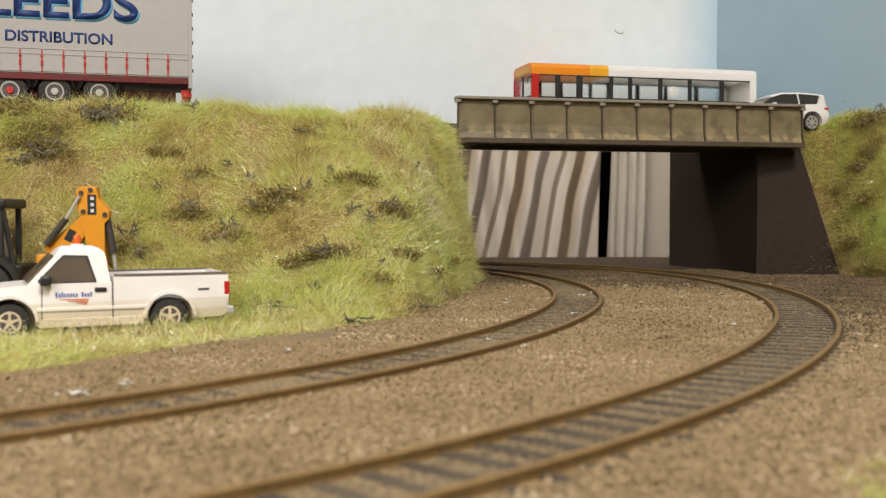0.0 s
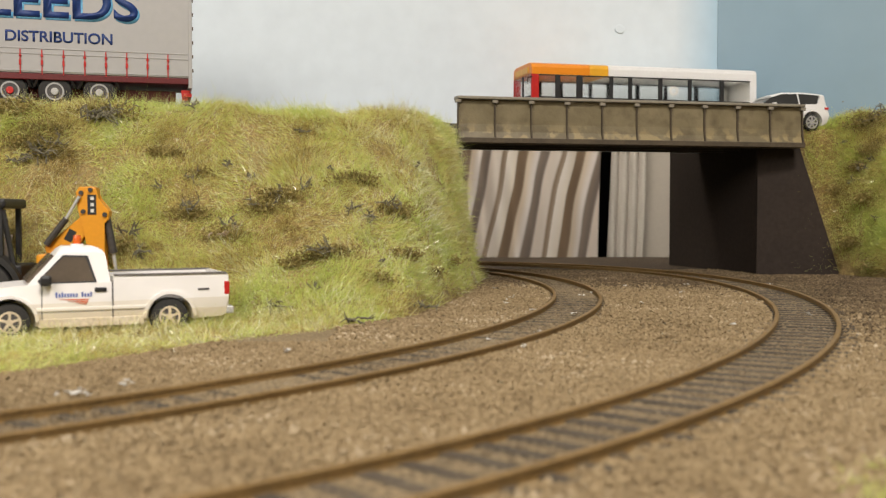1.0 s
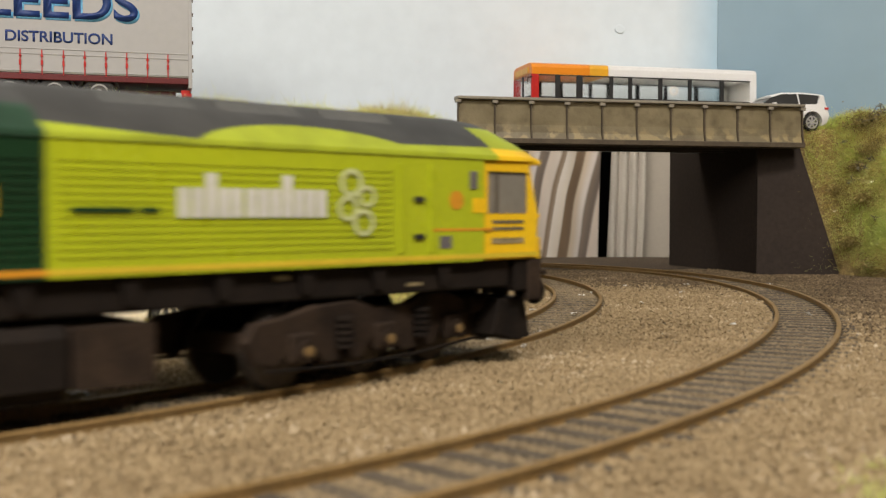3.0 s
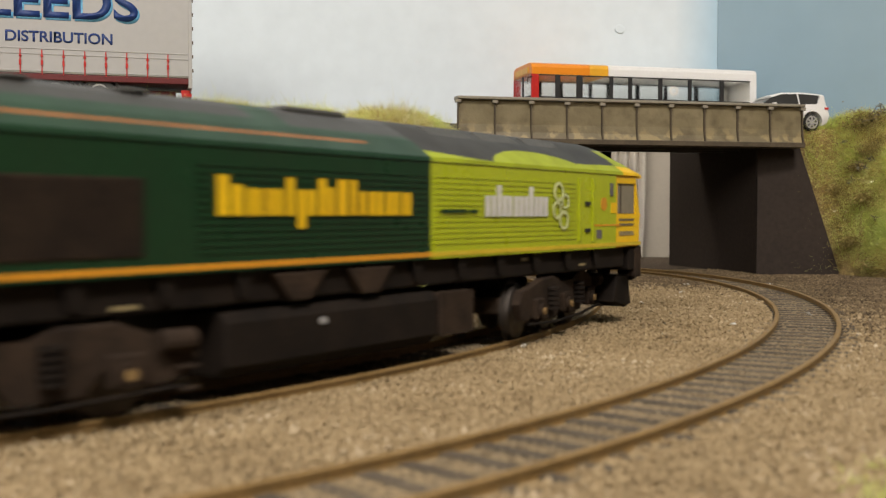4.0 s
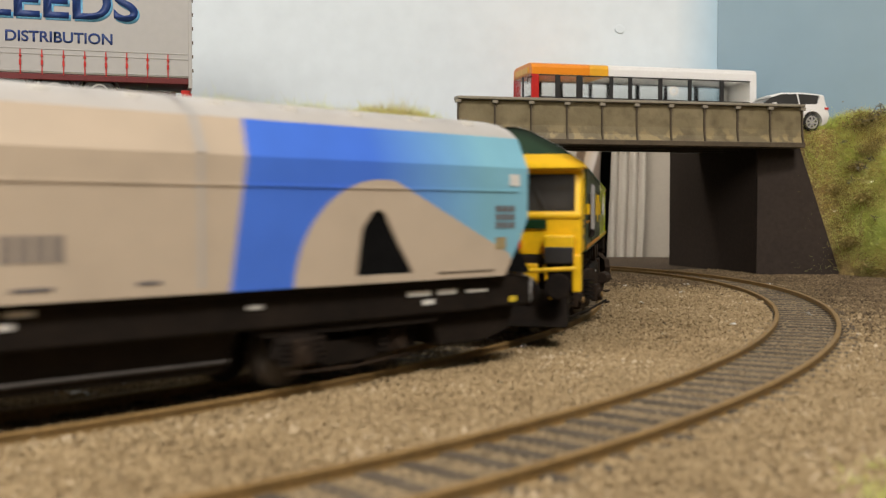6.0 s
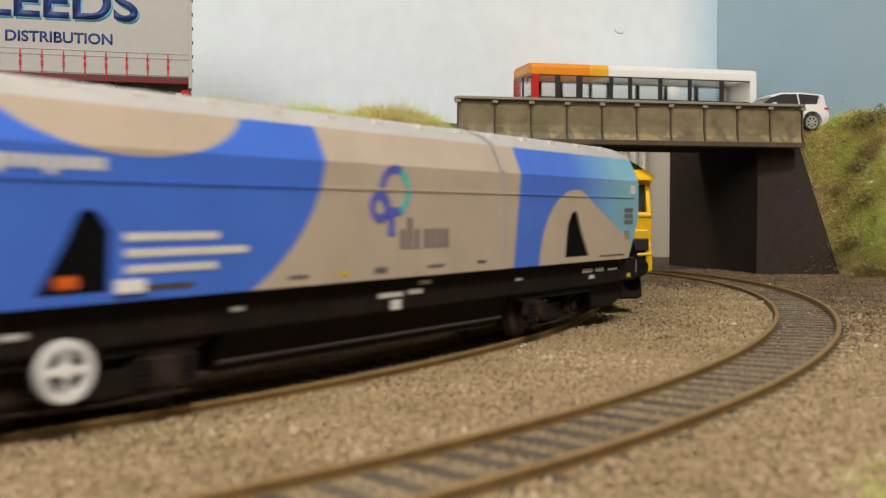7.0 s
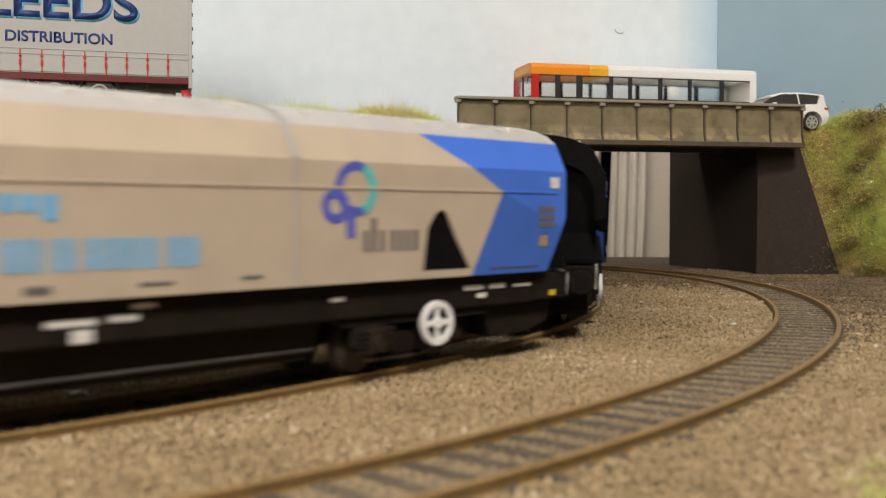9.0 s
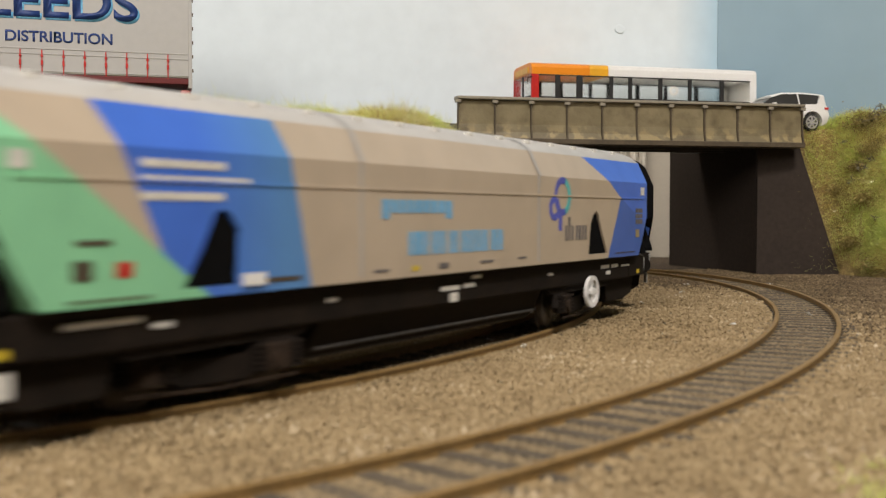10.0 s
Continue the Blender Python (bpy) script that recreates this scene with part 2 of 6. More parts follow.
# ---------------------------------------------------------------- mesh helpers
def part(name, bm, material, parent=None, label="", smooth=False, scale=MM):
    """Link a bmesh made in millimetres as one mesh object."""
    for v in bm.verts:
        v.co *= scale
    bmesh.ops.recalc_face_normals(bm, faces=bm.faces)
    me = bpy.data.meshes.new(name)
    bm.to_mesh(me)
    bm.free()
    me.materials.append(material)
    if smooth:
        for p in me.polygons:
            p.use_smooth = True
        me.set_sharp_from_angle(angle=radians(35))
    ob = new(name, me)
    if parent is not None:
        ob.parent = parent
    if label:
        tagged(ob, label)
    return ob


def thing(name, label, category, group="", kind=""):
    return tagged(new(name), label, category, group, kind)


def mm_pose(x, y, z, rz=0.0, rx=0.0, ry=0.0):
    return pose(x * MM, y * MM, z * MM, rx, ry, rz)


def box(x0, x1, y0, y1, z0, z1, bev=0.0, bm=None, turn=None):
    bm = bm or bmesh.new()
    made = bmesh.ops.create_cube(bm, size=1.0)["verts"]
    for v in made:
        v.co = Vector(((x0 + x1) / 2 + v.co.x * (x1 - x0), (y0 + y1) / 2 + v.co.y * (y1 - y0), (z0 + z1) / 2 + v.co.z * (z1 - z0)))
    if turn is not None:
        for v in made:
            v.co = turn @ v.co
    if bev:
        edges = list({e for v in made for e in v.link_edges})
        bmesh.ops.bevel(bm, geom=edges, offset=bev, segments=2, profile=0.5, affect="EDGES")
    return bm


def prism(outline, axis, a, b, bm=None, bev=0.0):
    """Extrude a closed 2D outline along an axis ('x': outline is y,z; 'y': x,z; 'z': x,y)."""
    bm = bm or bmesh.new()

    def at(p, w):
        return {"x": (w, p[0], p[1]), "y": (p[0], w, p[1]), "z": (p[0], p[1], w)}[axis]

    lo, hi = [bm.verts.new(at(p, a)) for p in outline], [bm.verts.new(at(p, b)) for p in outline]
    n = len(outline)
    faces = [bm.faces.new(lo), bm.faces.new(hi)]
    for i in range(n):
        faces.append(bm.faces.new((lo[i], lo[(i + 1) % n], hi[(i + 1) % n], hi[i])))
    if bev:
        edges = list({e for f in faces[:2] for e in f.edges})
        bmesh.ops.bevel(bm, geom=edges, offset=bev, segments=2, profile=0.5, affect="EDGES")
    return bm


def loft(rings, bm=None, cap=True, closed=True):
    bm = bm or bmesh.new()
    vs = [[bm.verts.new(p) for p in r] for r in rings]
    n = len(vs[0])
    for a, b in zip(vs[:-1], vs[1:]):
        for i in range(n if closed else n - 1):
            bm.faces.new((a[i], a[(i + 1) % n], b[(i + 1) % n], b[i]))
    if cap and closed:
        bm.faces.new(vs[0])
        bm.faces.new(vs[-1])
    return bm


def disc(c, r, length, axis="y", seg=20, bm=None, r2=None, bev=0.0):
    """A cylinder or cone centred at c along an axis."""
    bm = bm or bmesh.new()
    rot = {"x": Matrix.Rotation(radians(90), 4, "Y"), "y": Matrix.Rotation(radians(90), 4, "X"), "z": Matrix.Identity(4)}[axis]
    made = bmesh.ops.create_cone(bm, cap_ends=True, segments=seg, radius1=r, radius2=r if r2 is None else r2, depth=length,
                                 matrix=Matrix.Translation(c) @ rot)["verts"]
    if bev:
        edges = [e for e in {e for v in made for e in v.link_edges} if any(len(f.verts) > 4 for f in e.link_faces)]
        bmesh.ops.bevel(bm, geom=edges, offset=bev, segments=2, profile=0.5, affect="EDGES")
    return bm


def ring(c, r_out, r_in, length, axis="y", seg=24, bm=None):
    bm = bm or bmesh.new()
    rows = []
    for r, w in ((r_out, -1), (r_out, 1), (r_in, 1), (r_in, -1)):
        row = []
        for i in range(seg):
            a = 2 * math.pi * i / seg
            u, v, d = r * math.cos(a), r * math.sin(a), w * length / 2
            o = {"x": (d, u, v), "y": (u, d, v), "z": (u, v, d)}[axis]
            row.append(bm.verts.new((c[0] + o[0], c[1] + o[1], c[2] + o[2])))
        rows.append(row)
    for a, b in zip(rows, rows[1:] + rows[:1]):
        for i in range(seg):
            bm.faces.new((a[i], a[(i + 1) % seg], b[(i + 1) % seg], b[i]))
    return bm


def rod(points, r, seg=6, bm=None):
    """A round bar along a line of points."""
    bm = bm or bmesh.new()
    pts = [Vector(p) for p in points]
    rings = []
    for i, p in enumerate(pts):
        d = (pts[min(i + 1, len(pts) - 1)] - pts[max(i - 1, 0)]).normalized()
        side = d.cross(Vector((0, 0, 1)) if abs(d.z) < 0.9 else Vector((1, 0, 0))).normalized()
        up = side.cross(d)
        rr = r[i] if isinstance(r, (list, tuple)) else r
        rings.append([p + (side * math.cos(2 * math.pi * k / seg) + up * math.sin(2 * math.pi * k / seg)) * rr for k in range(seg)])
    return loft(rings, bm)


def soup(name, verts, faces, material, kind="stuff", smooth=False):
    me = bpy.data.meshes.new(name)
    me.from_pydata((np.asarray(verts) * MM).tolist(), [], faces)
    me.materials.append(material)
    me.update()
    if smooth:
        for p in me.polygons:
            p.use_smooth = True
    ob = new(name, me)
    if kind:
        ob["kind"] = kind
    return ob


# ---------------------------------------------------------------- the two curves
SPAN = 640.0
LINE_A = (-70.6845, 147.4889, 0.7689, 1.5261, 0.2031, -0.6815, 1.0789)
LINE_B = (-42.9859, 88.4227, 0.6593, 1.5474, -0.2022, -1.1926, 1.7412)


class Curve:
    """A track's middle line: its heading is a polynomial of the way along it, with even bends before and after."""

    def __init__(self, k):
        self.s = np.arange(-1100.0, 1300.0, 4.0)
        u = self.s / SPAN
        w = np.clip(u, 0, 1)
        first, last = k[3], k[3] + 2 * k[4] + 3 * k[5] + 4 * k[6]
        self.th = k[2] + k[3] * w + k[4] * w**2 + k[5] * w**3 + k[6] * w**4 + np.minimum(u, 0) * first + np.maximum(u - 1, 0) * last
        mid = (self.th[1:] + self.th[:-1]) / 2
        x, y = np.concatenate([[0], np.cumsum(np.cos(mid) * 4)]), np.concatenate([[0], np.cumsum(np.sin(mid) * 4)])
        o = int(np.searchsorted(self.s, 0))
        self.x, self.y = x - x[o] + k[0], y - y[o] + k[1]

    def at(self, s):
        return float(np.interp(s, self.s, self.x)), float(np.interp(s, self.s, self.y)), float(np.interp(s, self.s, self.th))


CURVE_A, CURVE_B = Curve(LINE_A), Curve(LINE_B)


# ---------------------------------------------------------------- ground, banks, boards
def smooth01(v):
    v = np.clip(v, 0, 1)
    return v * v * (3 - 2 * v)


def wobble(x, y, size, seed=0.0):
    return noise.noise(Vector((x / size + seed, y / size - seed, seed * 0.7)))


VERGE_X = [-420, -200, -140, -88, -73, -55, -30, -15, 3, 12, 21]
VERGE_Y = [60, 110, 150, 205, 228, 262, 291, 315, 384, 440, 520]


def verge_edge(x):
    """Where the grass beside the inner track begins."""
    return float(np.interp(x, VERGE_X, VERGE_Y))


def left_bank(x, y):
    """Height of the embankment beside the tracks, with its steep end at the bridge."""
    foot = np.interp(x, [-400, -180, -100, -60, -30, -12, 2, 14], [322, 330, 330, 322, 310, 322, 372, 470])
    crest = np.interp(x, [-400, -180, -100, -60, -30, -10, 5], [398, 404, 410, 414, 424, 445, 494])
    rise = (y - foot) / max(20.0, crest - foot)
    rise += 0.07 * wobble(x, y, 40, 3.0) + 0.03 * wobble(x, y, 13, 5.0)
    r = float(np.clip(rise, 0, 1))
    r = r * 0.7 + 0.3 * float(smooth01(r))
    edge = 10 + 3.0 * wobble(x * 0 + 7, y, 30, 1.0) + (7.0 * max(0.0, 1 - r * 1.1))
    side = 1 - float(smooth01((x - (edge - 6)) / 11.0))
    inside = float(smooth01((y - verge_edge(x) + 6.0 * wobble(x, y, 22, 8.0)) / 6.0))
    return -3.4 + 1.7 * inside + float(np.interp(x, [-200, -60, -20, 5], [73.6, 73.6, 73.2, 73.0])) * r * side + (0.5 * wobble(x, y, 17, 9.0) + r * (3.0 * wobble(x, y, 27, 6.5) + 2.6 * wobble(x, y, 14, 2.0) + 1.8 * wobble(x, y, 7, 4.0))) * inside


def right_bank(x, y):
    foot = np.interp(x, [186, 212, 222, 240, 260, 300, 400], [552, 551, 520, 470, 440, 410, 380])
    crest = np.interp(x, [186, 212, 222, 240, 260, 300, 400], [555, 556, 562, 556, 545, 520, 490])
    r = float(np.clip((y - foot) / (crest - foot) + 0.07 * wobble(x, y, 35, 2.0), 0, 1))
    return -4.4 + 82.0 * (r * 0.7 + 0.3 * float(smooth01(r))) * float(np.interp(x, [212, 226], [1.0, 1.08])) + 1.6 * wobble(x, y, 15, 4.0) + r * 1.5 * wobble(x, y, 7, 4.0)


def ground_level(x, y):
    return -1.85 + 0.3 * wobble(x, y, 45, 6.0)


def field(name, height, xs, ys, material, label, category, thick=None):
    """A sheet of ground as a grid."""
    bm = bmesh.new()
    grid = [[bm.verts.new((x, y, height(x, y))) for x in xs] for y in ys]
    for j in range(len(ys) - 1):
        for i in range(len(xs) - 1):
            bm.faces.new((grid[j][i], grid[j][i + 1], grid[j + 1][i + 1], grid[j + 1][i]))
    return tagged(part(name, bm, material, None, "", True), label, category, "", "structure")


xs_fine = list(np.arange(-300, 421, 6.0))
ground = field("ground", ground_level, [-960, -800, -600, -400] + xs_fine + [500, 660], [-240, -150, -60] + list(np.arange(0, 535, 6.0)),
               M["ballast_bed"], "brown granite ballast covering the layout's baseboard", "ballast")
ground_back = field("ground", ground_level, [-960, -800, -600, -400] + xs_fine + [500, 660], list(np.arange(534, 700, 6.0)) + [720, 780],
                    M["shaded_bed"], "brown soil beneath the bridge with shade put into its colour", "ground")
bank = field("embankment", left_bank, list(np.arange(-420, 22, 4.0)), list(np.arange(96, 521, 4.0)), M["earth"],
             "grassy embankment of green and straw static grass", "embankment")
bank_r = field("embankment", right_bank, list(np.arange(188, 420, 4.0)), list(np.arange(376, 548, 4.0)) + list(np.arange(548, 600, 1.5)), M["earth"],
               "grassy bank beside the bridge's wing wall", "embankment")


def slab(name, outline, z0, z1, material, label, category, bev=0.3):
    return tagged(part(name, prism(outline, "z", z0, z1, bev=bev), material), label, category, "", "structure")


def back_y(x):
    return 595 + 0.22 * (x - 47)


slab("road", [(-900, 424), (-110, 438), (-55, 452), (-20, 474), (4, 507), (188, 547.2), (189, 557), (214, 559.5), (240, 592), (420, 560), (420, 612), (165, 628), (165, back_y(165)), (-900, back_y(-900))],
     72.0, 75.6, M["road"], "grey road surface along the top of the embankment", "road")

# the painted sky: one board behind the road with an opening for the tracks, another at an angle to it
def upright(name, a, b, z0, z1, material, label, category, thick=6.0):
    d = Vector((b[0] - a[0], b[1] - a[1])).normalized()
    n = Vector((-d.y, d.x)) * thick
    o = [a, b, (b[0] + n.x, b[1] + n.y), (a[0] + n.x, a[1] + n.y)]
    return tagged(part(name, prism(o, "z", z0, z1), material), label, category, "", "structure")


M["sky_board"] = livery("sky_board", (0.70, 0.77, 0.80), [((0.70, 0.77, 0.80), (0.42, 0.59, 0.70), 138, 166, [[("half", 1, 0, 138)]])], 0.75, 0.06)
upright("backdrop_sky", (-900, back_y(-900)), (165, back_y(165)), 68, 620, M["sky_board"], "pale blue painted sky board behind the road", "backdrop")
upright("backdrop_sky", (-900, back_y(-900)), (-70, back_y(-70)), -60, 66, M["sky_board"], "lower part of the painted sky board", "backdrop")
upright("backdrop_sky_end", (165.2, back_y(165)), (640, 500), -60, 620, M["sky_board_blue"], "blue painted sky board meeting the other at a corner", "backdrop")

spot = disc((0, 0, 0), 3.2, 0.8, "y", 14, bev=0.3)
for v in spot.verts:
    v.co.z *= 0.8
spot_ob = tagged(part("putty_spot", spot, M["sky_board"]), "filled dent in the painted sky board", "dent")
spot_ob.matrix_world = mm_pose(104.0, back_y(104.0) - 0.4, 139.5, math.degrees(math.atan(0.22)))

# bridge sides and what stands beyond the opening
upright("wall_abutment", (171, 553), (146.5, 664), -6, 71.5, M["abutment"], "matt black card abutment beneath the bridge", "abutment", -4)
ab = tagged(part("wall_wing", prism([(168, -6), (214, -6), (190, 67.4), (168, 67.4)], "y", 549, 553), M["abutment"]),
            "black card wing wall with a battered edge", "wing wall", "", "structure")
upright("wall_abutment", (9, 506), (-60, 660), -6, 67, M["abutment"], "black card abutment on the bank's side", "abutment", 4)

# Added sheet, so that the gap between the curtains comes out black.
upright("wall_black", (-900, 1300), (900, 1300), -900, 600, M["black"], "black sheet added behind the curtains to darken the gap between them", "backdrop")
# the hall round the layout
HALL = "plain wall of the hall"
upright("wall_south", (1500, -1300), (-1500, -1300), -900, 1950, M["wall"], HALL, "wall")
upright("wall_west", (-1500, -1300), (-1500, 1500), -900, 1950, M["wall"], HALL, "wall")
upright("wall_east", (1500, 1500), (1500, -1300), -900, 1950, M["wall"], HALL, "wall")
upright("wall_north", (-1500, 1500), (1500, 1500), -900, 1950, M["wall"], HALL, "wall")
slab("floor", [(-1500, -1300), (1500, -1300), (1500, 1500), (-1500, 1500)], -910, -900, M["wall"], "plain floor of the hall", "floor")
slab("ceiling", [(-1500, -1300), (1500, -1300), (1500, 1500), (-1500, 1500)], 1950, 1960, M["wall"], "plain white ceiling of the hall", "ceiling")


# ---------------------------------------------------------------- track
def track(curve, s0, s1, top, label):
    th = thing("railway_track", label, "track", "curved tracks")
    profile = [(-1.15, -2.5), (1.15, -2.5), (1.15, -2.2), (0.35, -1.85), (0.35, -0.85), (0.62, -0.6), (0.62, -0.08), (0.5, 0.0), (-0.5, 0.0),
               (-0.62, -0.08), (-0.62, -0.6), (-0.35, -0.85), (-0.35, -1.85), (-1.15, -2.2)]
    for side in (8.6, -8.6):
        rings = []
        for s in np.arange(s0, s1 + 1, 5.0):
            x, y, a = curve.at(s)
            nx, ny = -math.sin(a), math.cos(a)
            rings.append([(x + nx * (side + p[0]), y + ny * (side + p[0]), p[1]) for p in profile])
        part("rail", loft(rings), M["rail"], th, "rust-painted rail", True)
    bm = box(-1.5, 1.5, -13.6, 13.6, -3.4, top, 0.25)
    first = None
    for i in range(int((s1 - s0) / 7.6)):
        s = s0 + i * 7.6
        x, y, a = curve.at(s)
        if first is None:
            first = part("sleeper", bm, M["sleeper"], th, "dark weathered sleeper")
            ob = first
        else:
            ob = new("sleeper", first.data)
            ob.parent = th
        ob.matrix_basis = mm_pose(x, y, random.uniform(-0.12, 0.04), math.degrees(a) + random.uniform(-1.5, 1.5))
    return th


track(CURVE_A, -330, 900, -1.72, "inner curved track with rusty rails and dark sleepers")
track(CURVE_B, -260, 860, -1.52, "outer curved track with rusty rails and dark sleepers")


# ---------------------------------------------------------------- grass, stones, twigs
rng = np.random.default_rng(7)


def verge_edges(x):
    return np.interp(x, VERGE_X, VERGE_Y)


def near_track(x, y):
    """Distance of points from the nearer track's middle line."""
    best = np.full(len(x), 1e9)
    for c in (CURVE_A, CURVE_B):
        pick = (c.s > -300) & (c.s < 800)
        cx, cy = c.x[pick], c.y[pick]
        for i in range(0, len(x), 4000):
            sl = slice(i, i + 4000)
            d = np.sqrt((x[sl, None] - cx) ** 2 + (y[sl, None] - cy) ** 2).min(1)
            best[sl] = np.minimum(best[sl], d)
    return best


def swirl(pts, cell, parts):
    """A soft random field over the ground: neighbouring blades lean and grow alike, so that they form tufts."""
    grid = rng.normal(0, 1, (140, 140, parts))
    u, v = (pts[:, 0] + 420) / cell, pts[:, 1] / cell
    i, j = u.astype(int) % 138, v.astype(int) % 138
    a, b = (u - np.floor(u))[:, None], (v - np.floor(v))[:, None]
    return (grid[j, i] * (1 - a) + grid[j, i + 1] * a) * (1 - b) + (grid[j + 1, i] * (1 - a) + grid[j + 1, i + 1] * a) * b


def blades(name, pts, nrm, length, width, label):
    """Thin tapering blades, each bent once, that stand on the points."""
    n = len(pts)
    lean = rng.normal(0, 0.72, (n, 3))
    up = nrm * 0.5 + np.array([0, 0, 0.32]) + lean + swirl(pts, 9.0, 3) * np.array([1.25, 0.9, 0.5])
    up /= np.linalg.norm(up, axis=1)[:, None]
    side = np.cross(up, rng.normal(0, 1, (n, 3)))
    side /= np.linalg.norm(side, axis=1)[:, None]
    ln = (length * rng.uniform(0.45, 1.15, n) * np.clip(1 + 0.45 * swirl(pts, 6.0, 1)[:, 0], 0.45, 1.9))[:, None]
    w = (width * rng.uniform(0.6, 1.3, n))[:, None]
    bend = rng.normal(0, 0.5, (n, 3)) - np.array([0, 0, 0.12])
    mid, tip = pts + up * ln * 0.55, pts + up * ln + bend * ln * 0.5
    v = np.stack([pts - side * w / 2, pts + side * w / 2, mid + side * w * 0.4, mid - side * w * 0.4, tip], 1).reshape(-1, 3)
    base = np.arange(n) * 5
    faces = [f for b in base.tolist() for f in ((b, b + 1, b + 2, b + 3), (b + 3, b + 2, b + 4))]
    return tagged(soup(name, v, faces, M["grass"]), label, "grass", "", "stuff")


class Sheet:
    """Heights of a bank on a grid, to be read quickly."""

    def __init__(self, height, x0, x1, y0, y1, step=2.0):
        self.x0, self.y0, self.step = x0, y0, step
        self.z = np.array([[height(x, y) for x in np.arange(x0, x1 + step, step)] for y in np.arange(y0, y1 + step, step)])

    def at(self, x, y):
        u, v = (np.asarray(x) - self.x0) / self.step, (np.asarray(y) - self.y0) / self.step
        i = np.clip(u.astype(int), 0, self.z.shape[1] - 2)
        j = np.clip(v.astype(int), 0, self.z.shape[0] - 2)
        a, b = np.clip(u - i, 0, 1), np.clip(v - j, 0, 1)
        return (self.z[j, i] * (1 - a) + self.z[j, i + 1] * a) * (1 - b) + (self.z[j + 1, i] * (1 - a) + self.z[j + 1, i + 1] * a) * b

    def one(self, x, y):
        return float(self.at(np.array([x]), np.array([y]))[0])


LEFT = Sheet(left_bank, -260, 24, 90, 522)
RIGHT = Sheet(right_bank, 186, 340, 376, 602)
FLAT = Sheet(ground_level, 30, 100, 90, 160)


def on_surface(sheet, x, y):
    z = sheet.at(x, y)
    zx, zy = sheet.at(x + 1.5, y), sheet.at(x, y + 1.5)
    n = np.stack([-(zx - z) / 1.5, -(zy - z) / 1.5, np.ones(len(x))], 1)
    n /= np.linalg.norm(n, axis=1)[:, None]
    return np.stack([x, y, z], 1), n


def grow(name, height, x0, x1, y0, y1, count, length, width, label, keep=None):
    # roots are set more thickly on the steep parts, by their true area
    x, y = rng.uniform(x0, x1, count), rng.uniform(y0, y1, count)
    if keep is not None:
        k = keep(x, y)
        x, y = x[k], y[k]
    p, n = on_surface(height, x, y)
    steep = np.minimum(1 / np.maximum(n[:, 2], 0.25), 3.0)
    k = rng.uniform(0, 3.0, len(p)) < steep
    p, n = p[k], n[k]
    return blades(name, p, n, length, width, label)


def in_view(x, y):
    return np.abs(x) < 0.45 * y + 14


def on_left(x, y):
    edge = verge_edges(x)
    return in_view(x, y) & (y > edge + rng.normal(3, 5, len(x))) & ~((x > 15) & (y < 440))


grow("static_grass", LEFT, -215, 21, 300, 520, 560000, 4.8, 0.16, "green and straw static grass on the embankment", on_left)
grow("verge_grass", LEFT, -140, 12, 130, 335, 200000, 2.9, 0.13, "short green and straw grass along the verge", on_left)
grow("pale_grass", LEFT, -215, 21, 240, 520, 100000, 6.0, 0.15, "long pale straw fibres among the embankment's grass", on_left).data.materials[0] = M["straw"]


def crest_grass():
    """Longer loose fibres along the bank's upper edge, that break its outline."""
    x = rng.uniform(-170, 6, 16000)
    y = np.interp(x, [-400, -180, -100, -60, -30, -10, 5], [398, 404, 410, 414, 424, 445, 494]) + rng.normal(0, 5, len(x))
    k = wobbles(x, y) > rng.uniform(-0.35, 0.55, len(x))
    p, n = on_surface(LEFT, x[k], y[k])
    return blades("crest_grass", p, n * 0.2 + np.array([0, 0, 0.8]), 6.0, 0.11, "long loose grass fibres along the embankment's crest")


def wobbles(x, y):
    return np.array([wobble(a, b, 11, 12.0) for a, b in zip(x, y)])


crest_grass()


def by_pickup(x, y):
    """A strip along the parked pick-up's near side."""
    a = radians(24.2)
    u, v = (x + 61.9) * math.cos(a) + (y - 295) * math.sin(a), -(x + 61.9) * math.sin(a) + (y - 295) * math.cos(a)
    return in_view(x, y) & (u > -75) & (u < 12) & (v > -7) & (v < -0.6) & (v > -5 + rng.normal(0, 2, len(x)))


grow("verge_grass", LEFT, -140, -45, 255, 310, 60000, 4.2, 0.14, "longer grass against the parked pick-up's wheels", by_pickup)
grow("bank_grass", RIGHT, 188, 330, 400, 590, 260000, 4.8, 0.16, "green and straw static grass on the bank", lambda x, y: in_view(x, y) & (RIGHT.at(x, y) > 1.5 + rng.normal(0, 2, len(x))))


grow("bank_grass", RIGHT, 196, 250, 490, 566, 190000, 5.2, 0.17, "longer green grass beside the wing wall", lambda x, y: in_view(x, y) & (x > 191 + 0.32 * (77 - RIGHT.at(x, y))) & (RIGHT.at(x, y) > 2))


def tuft(x, y):
    return in_view(x, y) & (((x - 60) / 13) ** 2 + ((y - 118) / 14) ** 2 < rng.uniform(0.2, 1.2, len(x)))


grow("grass_tuft", FLAT, 40, 84, 105, 146, 26000, 2.6, 0.16, "small green grass tuft on the ballast", tuft)


